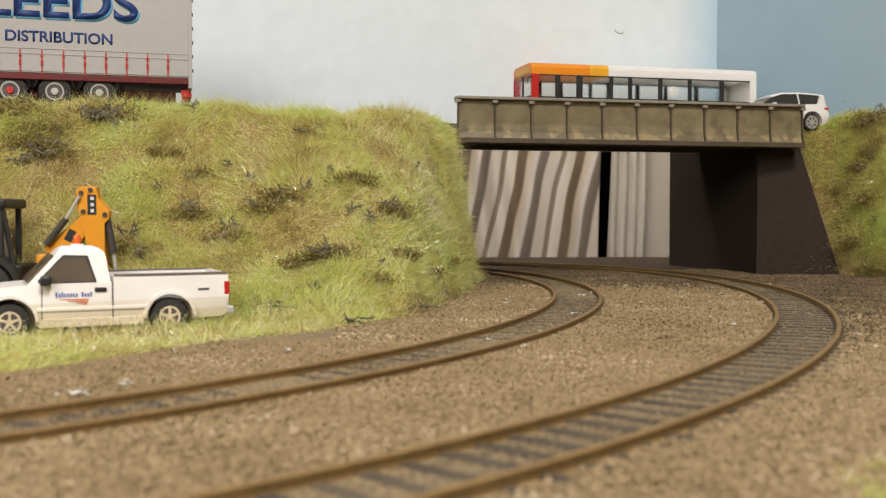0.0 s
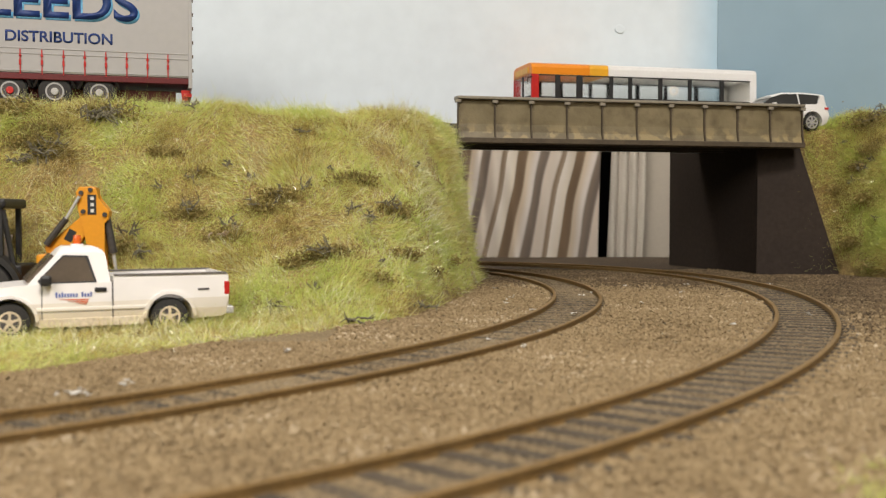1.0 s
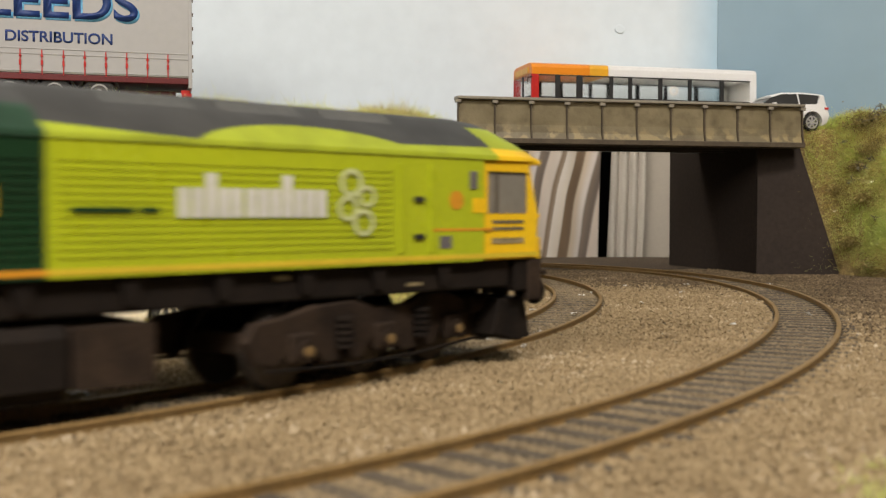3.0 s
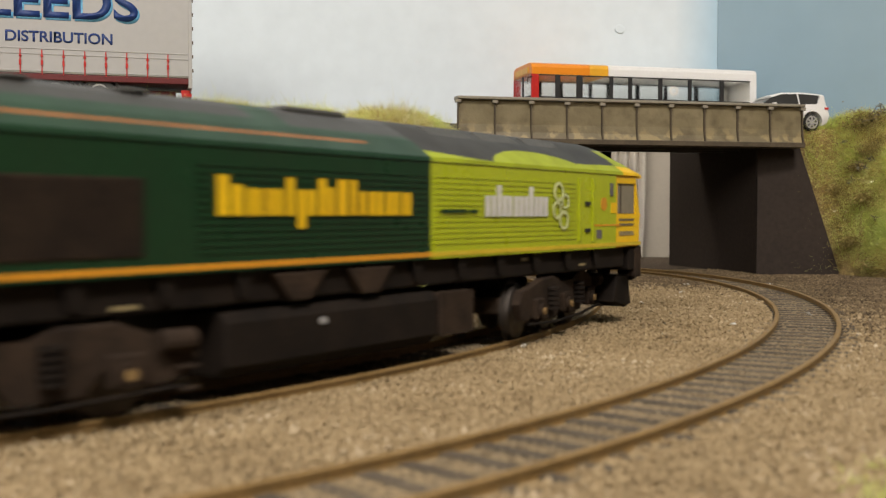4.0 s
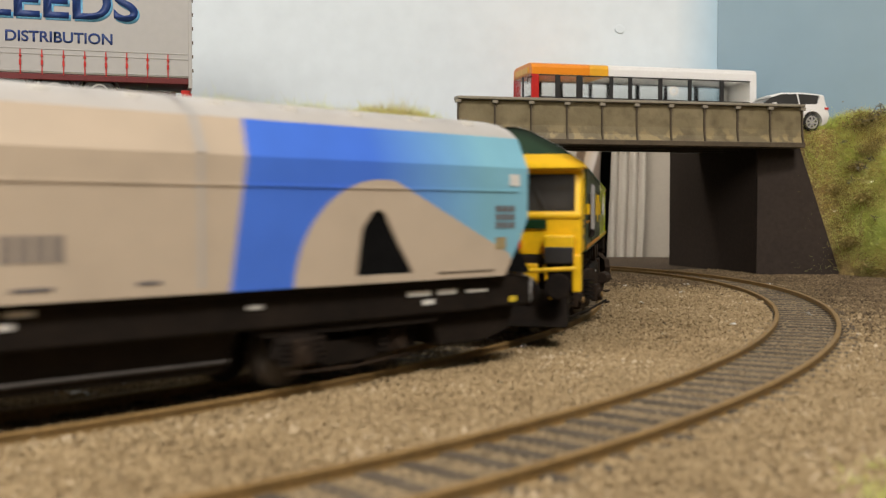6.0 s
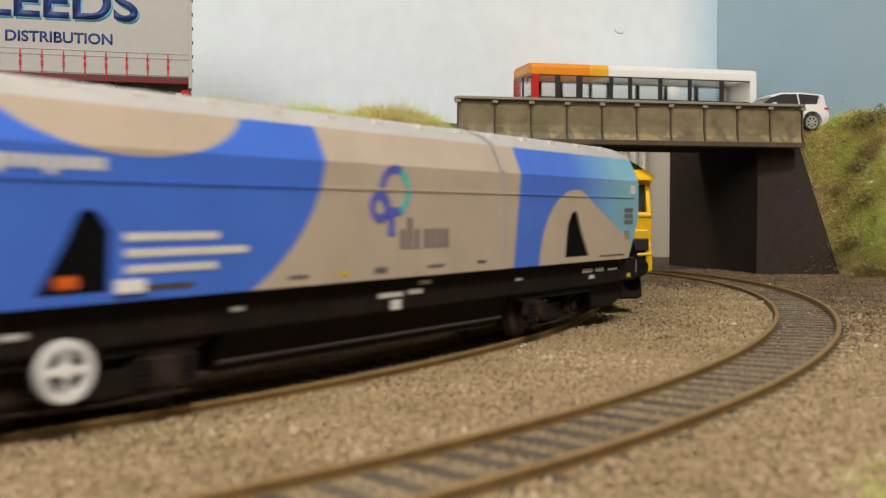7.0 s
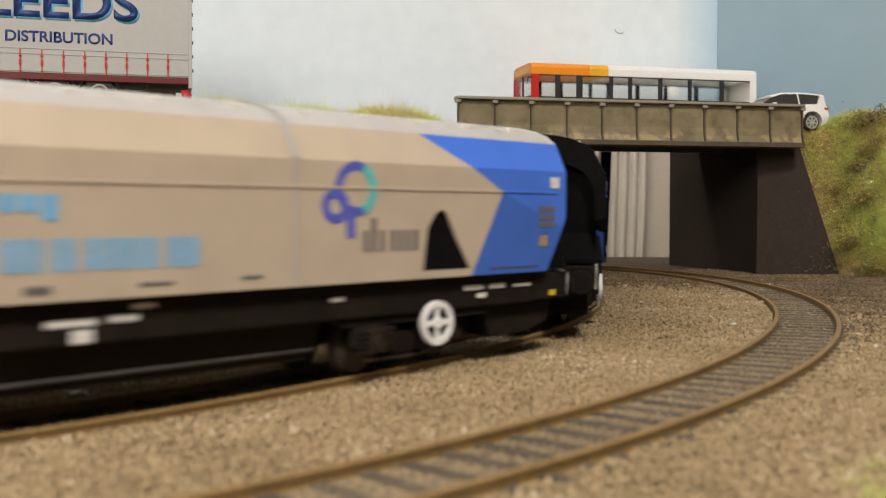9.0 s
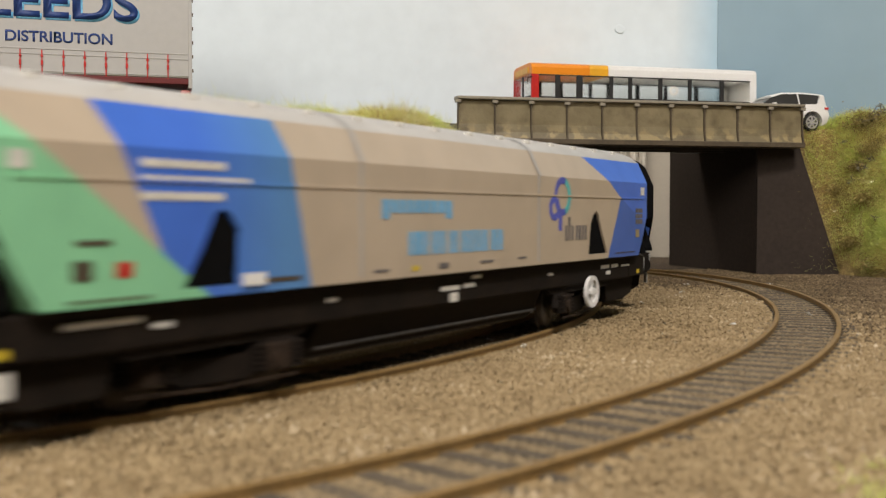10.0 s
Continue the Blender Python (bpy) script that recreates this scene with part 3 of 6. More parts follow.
def outside_outer(x, y):
    """True for points on the outer side of the outer curve."""
    pick = (CURVE_B.s > -300) & (CURVE_B.s < 800)
    cx, cy, th = CURVE_B.x[pick], CURVE_B.y[pick], CURVE_B.th[pick]
    out = np.zeros(len(x), bool)
    for i in range(0, len(x), 4000):
        sl = slice(i, i + 4000)
        k = ((x[sl, None] - cx) ** 2 + (y[sl, None] - cy) ** 2).argmin(1)
        out[sl] = np.cos(th[k]) * (y[sl] - cy[k]) - np.sin(th[k]) * (x[sl] - cx[k]) < 0
    return out


def stones(name, count, x0, x1, y0, y1, r0, r1, label):
    x, y = rng.uniform(x0, x1, count), rng.uniform(y0, y1, count)
    k = in_view(x, y) & (y < 600)
    edge = verge_edges(x)
    k &= ~((x < 18) & (y > edge + 5))
    x, y = x[k], y[k]
    d = near_track(x, y)
    k = (np.abs(d - 8.6) > 1.5) & ((d > 9) | (rng.uniform(0, 1, len(d)) < 0.55))
    x, y, d = x[k], y[k], d[k]
    n = len(x)
    r = (r0 + (r1 * 1.15 - r0) * rng.uniform(0, 1, n) ** 1.8) * np.where(d < 9, 0.72, 1.0)
    z = np.where(d < 9, -1.80, np.where((d < 14.2) & outside_outer(x, y), -1.8, -1.62)) + rng.uniform(-0.1, 0.35, n) * r
    oct_v = np.array([(1, 0, 0), (-1, 0, 0), (0, 1, 0), (0, -1, 0), (0, 0, 1), (0, 0, -1.0)])
    oct_f = [(0, 2, 4), (2, 1, 4), (1, 3, 4), (3, 0, 4), (2, 0, 5), (1, 2, 5), (3, 1, 5), (0, 3, 5)]
    a = rng.uniform(0, 6.28, n)
    v = oct_v[None] * rng.uniform(0.6, 1.25, (n, 6, 1)) * r[:, None, None]
    v[:, :, 2] *= 0.75
    v += rng.normal(0, 0.12, v.shape) * r[:, None, None]
    c, s = np.cos(a)[:, None], np.sin(a)[:, None]
    v = np.stack([v[:, :, 0] * c - v[:, :, 1] * s + x[:, None], v[:, :, 0] * s + v[:, :, 1] * c + y[:, None], v[:, :, 2] + z[:, None]], 2).reshape(-1, 3)
    # darker soil outside the outer curve; towards the bridge its shade is coloured in too
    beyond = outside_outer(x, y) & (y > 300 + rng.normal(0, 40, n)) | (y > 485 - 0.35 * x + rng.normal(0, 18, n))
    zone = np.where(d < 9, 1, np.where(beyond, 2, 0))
    for which, mat_, text in ((0, M["stones"], label), (1, M["track_stones"], "fine grey ballast grains between the rails"), (2, M["dark_stones"], "brown soil crumbs, darkened partly for the bridge's shade")):
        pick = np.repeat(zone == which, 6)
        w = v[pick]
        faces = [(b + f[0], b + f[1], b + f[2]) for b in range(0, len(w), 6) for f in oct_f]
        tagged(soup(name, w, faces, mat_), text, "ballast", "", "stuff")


stones("ballast_stones", 95000, -90, 130, 95, 260, 0.28, 0.62, "loose brown ballast grains between the tracks")
stones("ballast_stones", 140000, -30, 262, 255, 600, 0.30, 0.72, "loose brown ballast grains between the tracks")


def flakes(name, spots, size, material, label):
    """Small torn scraps, each a few bent facets."""
    verts, faces = [], []
    for x, y, z in spots:
        for _ in range(5):
            b = len(verts)
            o = rng.normal(0, size * 0.7, 3) * np.array([1, 1, 0.25])
            for _ in range(4):
                verts.append(np.array([x, y, z]) + o + rng.normal(0, size * 0.5, 3) * np.array([1, 1, 0.5]))
            faces += [(b, b + 1, b + 2), (b, b + 2, b + 3), (b + 1, b + 3, b + 2), (b, b + 3, b + 1)]
    return tagged(soup(name, verts, faces, material), label, "scraps", "", "stuff")


flakes("white_scraps", [(-65, 183, -0.6), (-67, 180, -0.5), (-59, 191, -0.6), (-62, 179, -0.6), (-66, 181, -0.6), (-60, 193, -0.6), (23, 372, -1.1), (27, 398, -1.1), (22, 446, -1.1), (20, 248, -1.1), (26, 282, -1.1), (42, 330, -1.1), (12, 262, -1.1),
                        (61, 420, -1.1), (72, 372, -1.1), (112, 470, -1.1), (82, 460, -1.1), (85, 300, -1.1), (-36, 240, -1.1), (55, 405, -1.1), (30, 345, -1.1), (98, 420, -1.1), (150, 470, -1.1), (118, 330, -1.1), (24, 385, -1.1)], 0.85, M["offwhite"], "white paper scraps on the ballast")
flakes("dark_scraps", [(rng.uniform(-20, 110), rng.uniform(180, 460), -1.3) for _ in range(90)], 0.5, M["twig"], "dark specks of dirt on the ballast")


def dead_branch(name, x, y, z, reach, material, label, count=7):
    """A tangle of thin forked twigs lying on the grass."""
    bm = bmesh.new()
    for _ in range(count):
        p = Vector((rng.normal(0, reach * 0.25), rng.normal(0, reach * 0.15), rng.uniform(0, reach * 0.25)))
        d = Vector((rng.normal(0, 1), rng.normal(0, 0.6), rng.uniform(-0.2, 0.6))).normalized()
        pts = [p]
        for _ in range(4):
            d = (d + Vector(rng.normal(0, 0.45, 3))).normalized()
            pts.append(pts[-1] + d * reach * rng.uniform(0.12, 0.25))
        rod(pts, [0.34, 0.31, 0.27, 0.2, 0.1], 5, bm)
        side = (d + Vector(rng.normal(0, 0.9, 3))).normalized()
        rod([pts[2], pts[2] + side * reach * 0.2, pts[2] + side * reach * 0.36], [0.28, 0.2, 0.1], 5, bm)
    ob = part(name, bm, material)
    ob.location = (x * MM, y * MM, z * MM)
    return tagged(ob, label, "twig", "dead twigs on the grass")


def surface_hit(px, py, height, y0, y1):
    """The place on a bank along the sight line through a spot of the view (across and down, in thousandths of its width)."""
    kx, kz = (px - 500) / 1158.8, (281.2 - py) / 1158.8
    tilt = radians(1.95)
    way = (kx, math.cos(tilt) + kz * math.sin(tilt), -math.sin(tilt) + kz * math.cos(tilt))
    for yy in np.arange(y0, y1, 2.0):
        x, z = way[0] * yy / way[1], 30.95 + way[2] * yy / way[1]
        if height.one(x, yy) >= z:
            return x, yy, z
    return None


TWIGS = [(30, 120, 5), (55, 172, 6), (120, 138, 8), (220, 125, 4), (150, 270, 6), (215, 242, 7), (222, 205, 4), (300, 240, 6), (312, 225, 5), (395, 240, 4.5), (442, 240, 7),
         (340, 154, 4), (365, 290, 7), (310, 352, 5), (398, 368, 5), (475, 353, 4), (160, 290, 5), (260, 260, 5), (345, 215, 4), (108, 140, 7), (132, 134, 7), (48, 178, 6), (62, 168, 5), (20, 186, 5), (258, 190, 3), (420, 250, 4), (180, 215, 3), (285, 205, 3),
         (355, 330, 3), (430, 300, 2.5), (375, 195, 2.5), (470, 190, 2.5)]
for px, py, reach in TWIGS:
    hit = surface_hit(px, py, LEFT, 200, 520)
    if hit:
        dead_branch("twig", hit[0], hit[1] - 2, hit[2] + 1.2, reach * 1.25, M["twig"], "dark dead twigs lying on the grass", 3 + int(reach * (1.5 if px < 140 else 0.75)))
for px, py, reach in [(250, 272, 5), (262, 262, 4)]:
    hit = surface_hit(px, py, LEFT, 200, 520)
    if hit:
        dead_branch("twig", hit[0], hit[1] - 2, hit[2] + 1.8, reach, M["dead_twig"], "pale dry twigs lying on the grass", 5)
for px, py, reach in [(970, 195, 7), (990, 135, 10), (978, 142, 8), (962, 208, 5), (995, 120, 6), (985, 185, 4), (950, 165, 3), (990, 250, 4)]:
    hit = surface_hit(px, py, RIGHT, 380, 600)
    if hit:
        dead_branch("twig", hit[0], hit[1] - 2, hit[2] + 1.5, reach, M["twig"], "dark dead twigs lying on the bank", 14)


def foam_clump(px, py, r, height, y0, y1):
    """A soft clump of crumbs, uneven and open, on the bank."""
    hit = surface_hit(px, py, height, y0, y1)
    if not hit:
        return
    n = int(330 * r)
    c = rng.normal(0, r * 0.62, (n, 3)) * np.array([1.5, 0.6, 0.55]) + np.array([hit[0], hit[1] - 1.0, hit[2] + 0.8])
    tri = rng.normal(0, 0.32, (n, 4, 3)) + c[:, None]
    faces = [f for b in (np.arange(n) * 4).tolist() for f in ((b, b + 1, b + 2), (b, b + 2, b + 3), (b, b + 3, b + 1), (b + 1, b + 3, b + 2))]
    tagged(soup("foam_bush", tri.reshape(-1, 3), faces, M["clump"], ""), "dark olive foam bush clinging to the grass", "bush", "foam bushes")


for px, py, r in [(48, 150, 6), (20, 130, 6), (120, 132, 7), (60, 175, 4), (318, 224, 4.5), (300, 240, 5), (370, 290, 5), (150, 285, 4), (215, 245, 4), (443, 240, 4), (228, 200, 3), (12, 125, 5), (35, 165, 5), (255, 270, 5), (400, 205, 4), (185, 175, 3), (335, 300, 3), (455, 290, 3), (482, 310, 3), (420, 318, 3), (505, 296, 2.5)]:
    foam_clump(px, py, r, LEFT, 200, 520)
for px, py, r in [(985, 140, 8), (972, 190, 4), (993, 170, 6), (955, 215, 4), (985, 225, 6), (995, 300, 6), (965, 275, 5)]:
    foam_clump(px, py, r, RIGHT, 380, 600)


# ---------------------------------------------------------------- bridge
def girder_bridge():
    th = thing("girder_bridge", "weathered olive-brown plate girder bridge carrying the road", "bridge")
    th.matrix_world = mm_pose(7.2, 500, 0, 12.46)
    long, n = 185.2, 10
    part("top_flange", box(-0.8, long + 0.8, -2.4, 5.0, 86.8, 88.2, 0.3), M["flange"], th)
    # The flange's shadow is painted by the darker material.
    part("bottom_flange", box(-0.8, long + 0.8, -2.6, 6.0, 65.6, 68.2, 0.3), M["girder_dark"], th, "bottom flange with its shadow put into the colour")
    step = long / n
    shape = [(0.2, 86.6), (0.2, 75.0), (-0.3, 71.2), (-1.3, 68.2), (2.6, 68.2), (2.6, 86.6)]
    for i in range(n):
        part("web_panel", prism(shape, "x", i * step + 0.35, (i + 1) * step - 0.35), M["girder"], th)
    for i in range(n + 1):
        x = i * step
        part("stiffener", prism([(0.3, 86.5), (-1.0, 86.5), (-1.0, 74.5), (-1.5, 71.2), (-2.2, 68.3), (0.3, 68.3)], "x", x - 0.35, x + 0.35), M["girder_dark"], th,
             "vertical stiffener with its shadow line put into the colour")
        part("cap", box(x - 1.5, x + 1.3, -1.9, 0.5, 85.0, 86.7, 0.2), M["flange"], th)
    bm = bmesh.new()
    for i in range(n):
        for k in range(9):
            z = 69.5 + k * 2.0
            disc((i * step + 1.4, -0.05 if z > 75 else -0.5, z), 0.22, 0.35, "y", 6, bm)
    part("rivets", bm, M["girder"], th)
    part("deck_soffit", box(0, long, 6.2, 74, 67.4, 71.8, 0.2), M["soffit"], th, "black deck underside")
    for y in (20, 38, 56):
        part("cross_beam", box(1, long - 1, y, y + 3, 66.2, 67.3, 0.2), M["soffit"], th)
    return th


girder_bridge()


# ---------------------------------------------------------------- beyond the opening
def stripe_mat():
    m = bpy.data.materials.new("striped_cloth")
    m.use_nodes = True
    nt = m.node_tree
    b = nt.nodes["Principled BSDF"]
    b.inputs["Roughness"].default_value = 0.9
    tc, sep = nt.nodes.new("ShaderNodeTexCoord"), nt.nodes.new("ShaderNodeSeparateXYZ")
    nt.links.new(tc.outputs["Object"], sep.inputs[0])
    noise_tex = nt.nodes.new("ShaderNodeTexNoise")
    noise_tex.inputs["Scale"].default_value = 7.0
    nt.links.new(tc.outputs["Object"], noise_tex.inputs["Vector"])

    def op(kind, a, c):
        n = nt.nodes.new("ShaderNodeMath")
        n.operation = kind
        for i, v in enumerate((a, c)):
            if isinstance(v, (int, float)):
                n.inputs[i].default_value = v
            else:
                nt.links.new(v, n.inputs[i])
        return n.outputs[0]

    u = op("ADD", sep.outputs["X"], op("MULTIPLY", sep.outputs["Z"], -0.20))
    u = op("ADD", u, op("MULTIPLY", noise_tex.outputs["Fac"], 0.020))
    f = op("FRACT", op("DIVIDE", u, 0.056), 0.0)
    ramp = nt.nodes.new("ShaderNodeValToRGB")
    ramp.color_ramp.interpolation = "EASE"
    stops = [(0.0, (0.66, 0.61, 0.55)), (0.16, (0.64, 0.58, 0.50)), (0.20, (0.17, 0.115, 0.07)), (0.33, (0.16, 0.11, 0.07)), (0.38, (0.56, 0.47, 0.36)), (0.52, (0.64, 0.59, 0.55)),
             (0.57, (0.19, 0.15, 0.12)), (0.68, (0.15, 0.12, 0.10)), (0.73, (0.58, 0.51, 0.44)), (0.88, (0.58, 0.52, 0.46)), (0.93, (0.22, 0.16, 0.11)), (1.0, (0.30, 0.24, 0.18))]
    while len(ramp.color_ramp.elements) < len(stops):
        ramp.color_ramp.elements.new(0.5)
    for e, (p, c) in zip(ramp.color_ramp.elements, stops):
        e.position, e.color = p, rgba(c)
    nt.links.new(f, ramp.inputs[0])
    nt.links.new(ramp.outputs[0], b.inputs["Base Color"])
    return m


def curtain(name, x0, x1, y, material, label, wave, pitch, lean=0.0):
    bm = bmesh.new()
    rows = []
    for z in np.linspace(-420, 330, 26):
        row = []
        for i, x in enumerate(np.linspace(x0, x1, 150)):
            w = wave * math.sin(2 * math.pi * x / pitch + 0.6 * math.sin(z / 130) + 1.3 * math.sin(x / 61)) * (0.75 + 0.25 * math.sin(x / 23 + z / 200))
            row.append((x + lean * (z / 100) + 2.5 * math.sin(z / 60 + x / 30), y + w, z))
        rows.append(row)
    loft(rows, bm, False, False)
    ob = part(name, bm, material, None, "", True)
    sol = ob.modifiers.new("thickness", "SOLIDIFY")
    sol.thickness = 0.0012
    return tagged(ob, label, "curtain")


M["stripes"] = stripe_mat()
curtain("striped_curtain", -90, 153, 1000, M["stripes"], "brown and white striped curtain in loose folds", 6.0, 34.0, -1.2)
M["white_cloth"] = mat("white_cloth", (0.60, 0.56, 0.50), 0.9, (0.54, 0.50, 0.44), 20, 400, grain=0.05)
curtain("white_curtain", 165, 196, 1012, M["white_cloth"], "cream curtain with narrow folds", 3.0, 9.0)
tagged(part("cream_panel", box(194, 262, 1022, 1028, -420, 330, 0.8), M["cream"]), "plain cream board beside the curtain", "panel")


# ---------------------------------------------------------------- cutting, words
def cut(ob, cutter_bm):
    """Take a cutter's shape out of a mesh."""
    me = bpy.data.meshes.new("cutter")
    for v in cutter_bm.verts:
        v.co *= MM
    bmesh.ops.recalc_face_normals(cutter_bm, faces=cutter_bm.faces)
    cutter_bm.to_mesh(me)
    cutter_bm.free()
    c = new("cutter", me)
    c.parent = ob.parent
    bpy.context.view_layer.update()
    mod = ob.modifiers.new("cut", "BOOLEAN")
    mod.object, mod.operation, mod.solver, mod.use_self = c, "DIFFERENCE", "EXACT", True
    bpy.context.view_layer.update()
    done = bpy.data.meshes.new_from_object(ob.evaluated_get(bpy.context.evaluated_depsgraph_get()))
    ob.modifiers.clear()
    ob.data = done
    bpy.data.objects.remove(c)
    return ob


def words(name, text, material, parent, x0, x1, z0, z1, y, bold=0.0, deep=0.15, label=""):
    """Raised lettering that fills a box on an upright face looking to -y."""
    cu = bpy.data.curves.new(name, "FONT")
    cu.body, cu.offset = text, bold
    tmp = new(name, cu)
    bpy.context.view_layer.update()
    me = bpy.data.meshes.new_from_object(tmp.evaluated_get(bpy.context.evaluated_depsgraph_get()))
    bpy.data.objects.remove(tmp)
    bm = bmesh.new()
    bm.from_mesh(me)
    lo = [min(v.co[i] for v in bm.verts) for i in (0, 1)]
    hi = [max(v.co[i] for v in bm.verts) for i in (0, 1)]
    ex = bmesh.ops.extrude_face_region(bm, geom=bm.faces[:])["geom"]
    moved = {v for v in ex if isinstance(v, bmesh.types.BMVert)}
    for v in bm.verts:
        v.co = Vector((x0 + (v.co.x - lo[0]) / (hi[0] - lo[0]) * (x1 - x0), y - (deep if v in moved else 0), z0 + (v.co.y - lo[1]) / (hi[1] - lo[1]) * (z1 - z0)))
    return part(name, bm, material, parent, label)


def wheel(parent, name, c, r, w, tyre, rim, hub_r=0.62, axis="y", spokes=6, label=""):
    """A road wheel: tyre with a rounded tread, dished rim, nuts."""
    ty = part(name, disc(c, r, w, axis, 28, bev=0.18 * r), tyre, parent, label, True)
    s = -1
    o = (c[0], c[1] + s * (w / 2 + 0.05), c[2])
    part("rim", ring(o, r * hub_r, r * hub_r * 0.82, 0.5, axis, 24), rim, ty)
    part("disc", disc((c[0], o[1] + 0.16, c[2]), r * hub_r * 0.84, 0.3, axis, 20), M["dark_hub"], ty)
    bm = bmesh.new()
    disc((c[0], o[1] - 0.12, c[2]), r * hub_r * 0.3, 0.4, axis, 12, bm)
    for k in range(spokes):
        a = 2 * math.pi * k / spokes
        box(-r * hub_r * 0.12, r * hub_r * 0.12, o[1] - 0.2, o[1] + 0.1, r * hub_r * 0.2, r * hub_r * 0.85, 0, bm,
            Matrix.Translation((c[0], 0, c[2])) @ Matrix.Rotation(a, 4, "Y"))
    part("hub", bm, rim, ty)
    return ty


M["tyre"] = mat("tyre_rubber", (0.022, 0.021, 0.020), 0.85, (0.04, 0.037, 0.033), 200, 2000)
M["dark_hub"] = mat("dark_hub", (0.05, 0.047, 0.045), 0.6, (0.09, 0.08, 0.075), 200, 1500)
M["chrome"] = mat("wheel_metal", (0.56, 0.55, 0.52), 0.35, (0.44, 0.43, 0.40), 200, 1500, metal=0.25, bump=0)
M["curtain_side"] = mat("trailer_curtain", (0.39, 0.38, 0.36), 0.55, (0.36, 0.35, 0.335), 12, 300, bump=0.05, depth=0.3, grain=0.05)
M["maroon"] = mat("trailer_red", (0.14, 0.012, 0.012), 0.5, (0.09, 0.01, 0.01), 80, 900)
M["red"] = mat("red_paint", (0.52, 0.02, 0.015), 0.4, (0.42, 0.02, 0.015), 80, 900, bump=0.02)
M["navy"] = mat("navy_print", (0.012, 0.035, 0.16), 0.5, (0.014, 0.04, 0.14), 80, 900, bump=0)
M["sky_print"] = mat("light_blue_print", (0.16, 0.45, 0.72), 0.5, bump=0)
M["print_grey"] = mat("grey_print", (0.13, 0.12, 0.12), 0.5, bump=0)


# ---------------------------------------------------------------- lorry trailer on the road above
def lorry_trailer():
    th = thing("lorry_trailer", "grey curtain-sided lorry trailer with blue lettering and red straps", "trailer")
    th.matrix_world = mm_pose(-108.9, 445, 0, 15.9)
    part("curtain_side", box(-178, 0, 0, 33, 89.5, 132, 0.5), M["curtain_side"], th, "light grey fabric curtain side")
    part("roof_rail", box(-178.4, 0.4, -0.4, 33.4, 130.5, 133, 0.3), M["white"], th)
    bm = bmesh.new()
    for z in (90.2, 97.2, 99.4):
        box(-178, -0.6, -0.25, 0.3, z, z + 0.5, 0.1, bm)
    part("hem", bm, M["curtain_side"], th)
    part("rear_post", box(-0.9, 0.7, -0.5, 33.5, 85, 132, 0.3), M["curtain_side"], th)
    for k in range(7):
        part("hinge", box(0.7, 1.2, -0.6, 0.6, 92 + 6 * k, 93.4 + 6 * k, 0.1), M["girder_dark"], th)
    part("side_rail", box(-178, 0, 0.2, 32.8, 86.8, 89.4, 0.3), M["maroon"], th, "dark red chassis side rail")
    part("chassis_beam", box(-170, -6, 8, 25, 80, 84.5, 0.3), M["maroon"], th)
    part("bumper", box(-3, 0.5, 2, 31, 81.5, 83.2, 0.2), M["red"], th, "red rear bumper")
    part("bumper_bracket", prism([(-4, 84.6), (0, 84.6), (-1.2, 80.2), (-3.4, 80.2)], "y", 3, 4.5), M["red"], th)
    for k in range(20):
        x = -9.4 - 8.42 * k
        strap = part("strap", box(x - 0.22, x + 0.22, -0.55, 0.1, 88.8, 99.2, 0.05), M["red"], th, "red tensioning strap")
        part("buckle", box(x - 0.45, x + 0.45, -0.9, -0.2, 92.6, 94.8, 0.15), M["red"], strap)
        part("clip", box(x - 0.5, x + 0.5, -0.8, -0.2, 96.2, 97.0, 0.1), M["red"], strap)
    for x in (-37.5, -55.2, -72.6):
        wheel(th, "wheel", (x, 4.2, 82.2), 6.7, 6.0, M["tyre"], M["curtain_side"], 0.56, "y", 0)
        part("hub_cap", disc((x, 0.9, 82.2), 1.5, 0.9, "y", 16, bev=0.2), M["red"] if x < -70 else M["chrome"], th)
        bm = ring((x, 4.0, 82.2), 8.6, 7.7, 6.5, "y", 32)
        bmesh.ops.delete(bm, geom=[v for v in bm.verts if v.co.z < 82.4], context="VERTS")
        part("mudguard", bm, M["underframe"], th, "black plastic mudguard")
    words("lettering", "DISTRIBUTION", M["navy"], th, -74.0, -31.9, 102.3, 106.9, -0.02, 0.022, label="navy blue lettering")
    words("lettering", "LEEDS", M["sky_print"], th, -81.0, -20.8, 111.4, 126.0, -0.02, 0.022, 0.12, "light blue shadow of the lettering")
    words("lettering", "LEEDS", M["navy"], th, -81.8, -21.6, 112.3, 126.9, -0.16, 0.022, 0.12, "navy blue lettering")
    return th


lorry_trailer()


# ---------------------------------------------------------------- bus
def glass_mat():
    m = bpy.data.materials.new("clear_glazing")
    m.use_nodes = True
    b = m.node_tree.nodes["Principled BSDF"]
    b.inputs["Base Color"].default_value = (0.93, 0.93, 0.91, 1)
    b.inputs["Roughness"].default_value = 0.22
    b.inputs["Transmission Weight"].default_value = 1.0
    b.inputs["IOR"].default_value = 1.12
    return m


M["clear"] = glass_mat()
M["bus_orange"] = mat("bus_orange", (0.78, 0.26, 0.015), 0.35, (0.76, 0.25, 0.015), 60, 900, bump=0, grain=0.05)
M["bus_amber"] = mat("bus_amber", (0.83, 0.42, 0.03), 0.35, bump=0, grain=0.05)
M["black_trim"] = mat("black_trim", (0.015, 0.014, 0.014), 0.5, (0.025, 0.024, 0.022), 100, 900)
M["seat"] = mat("bus_seat", (0.42, 0.39, 0.36), 0.8, (0.48, 0.44, 0.40), 100, 900)


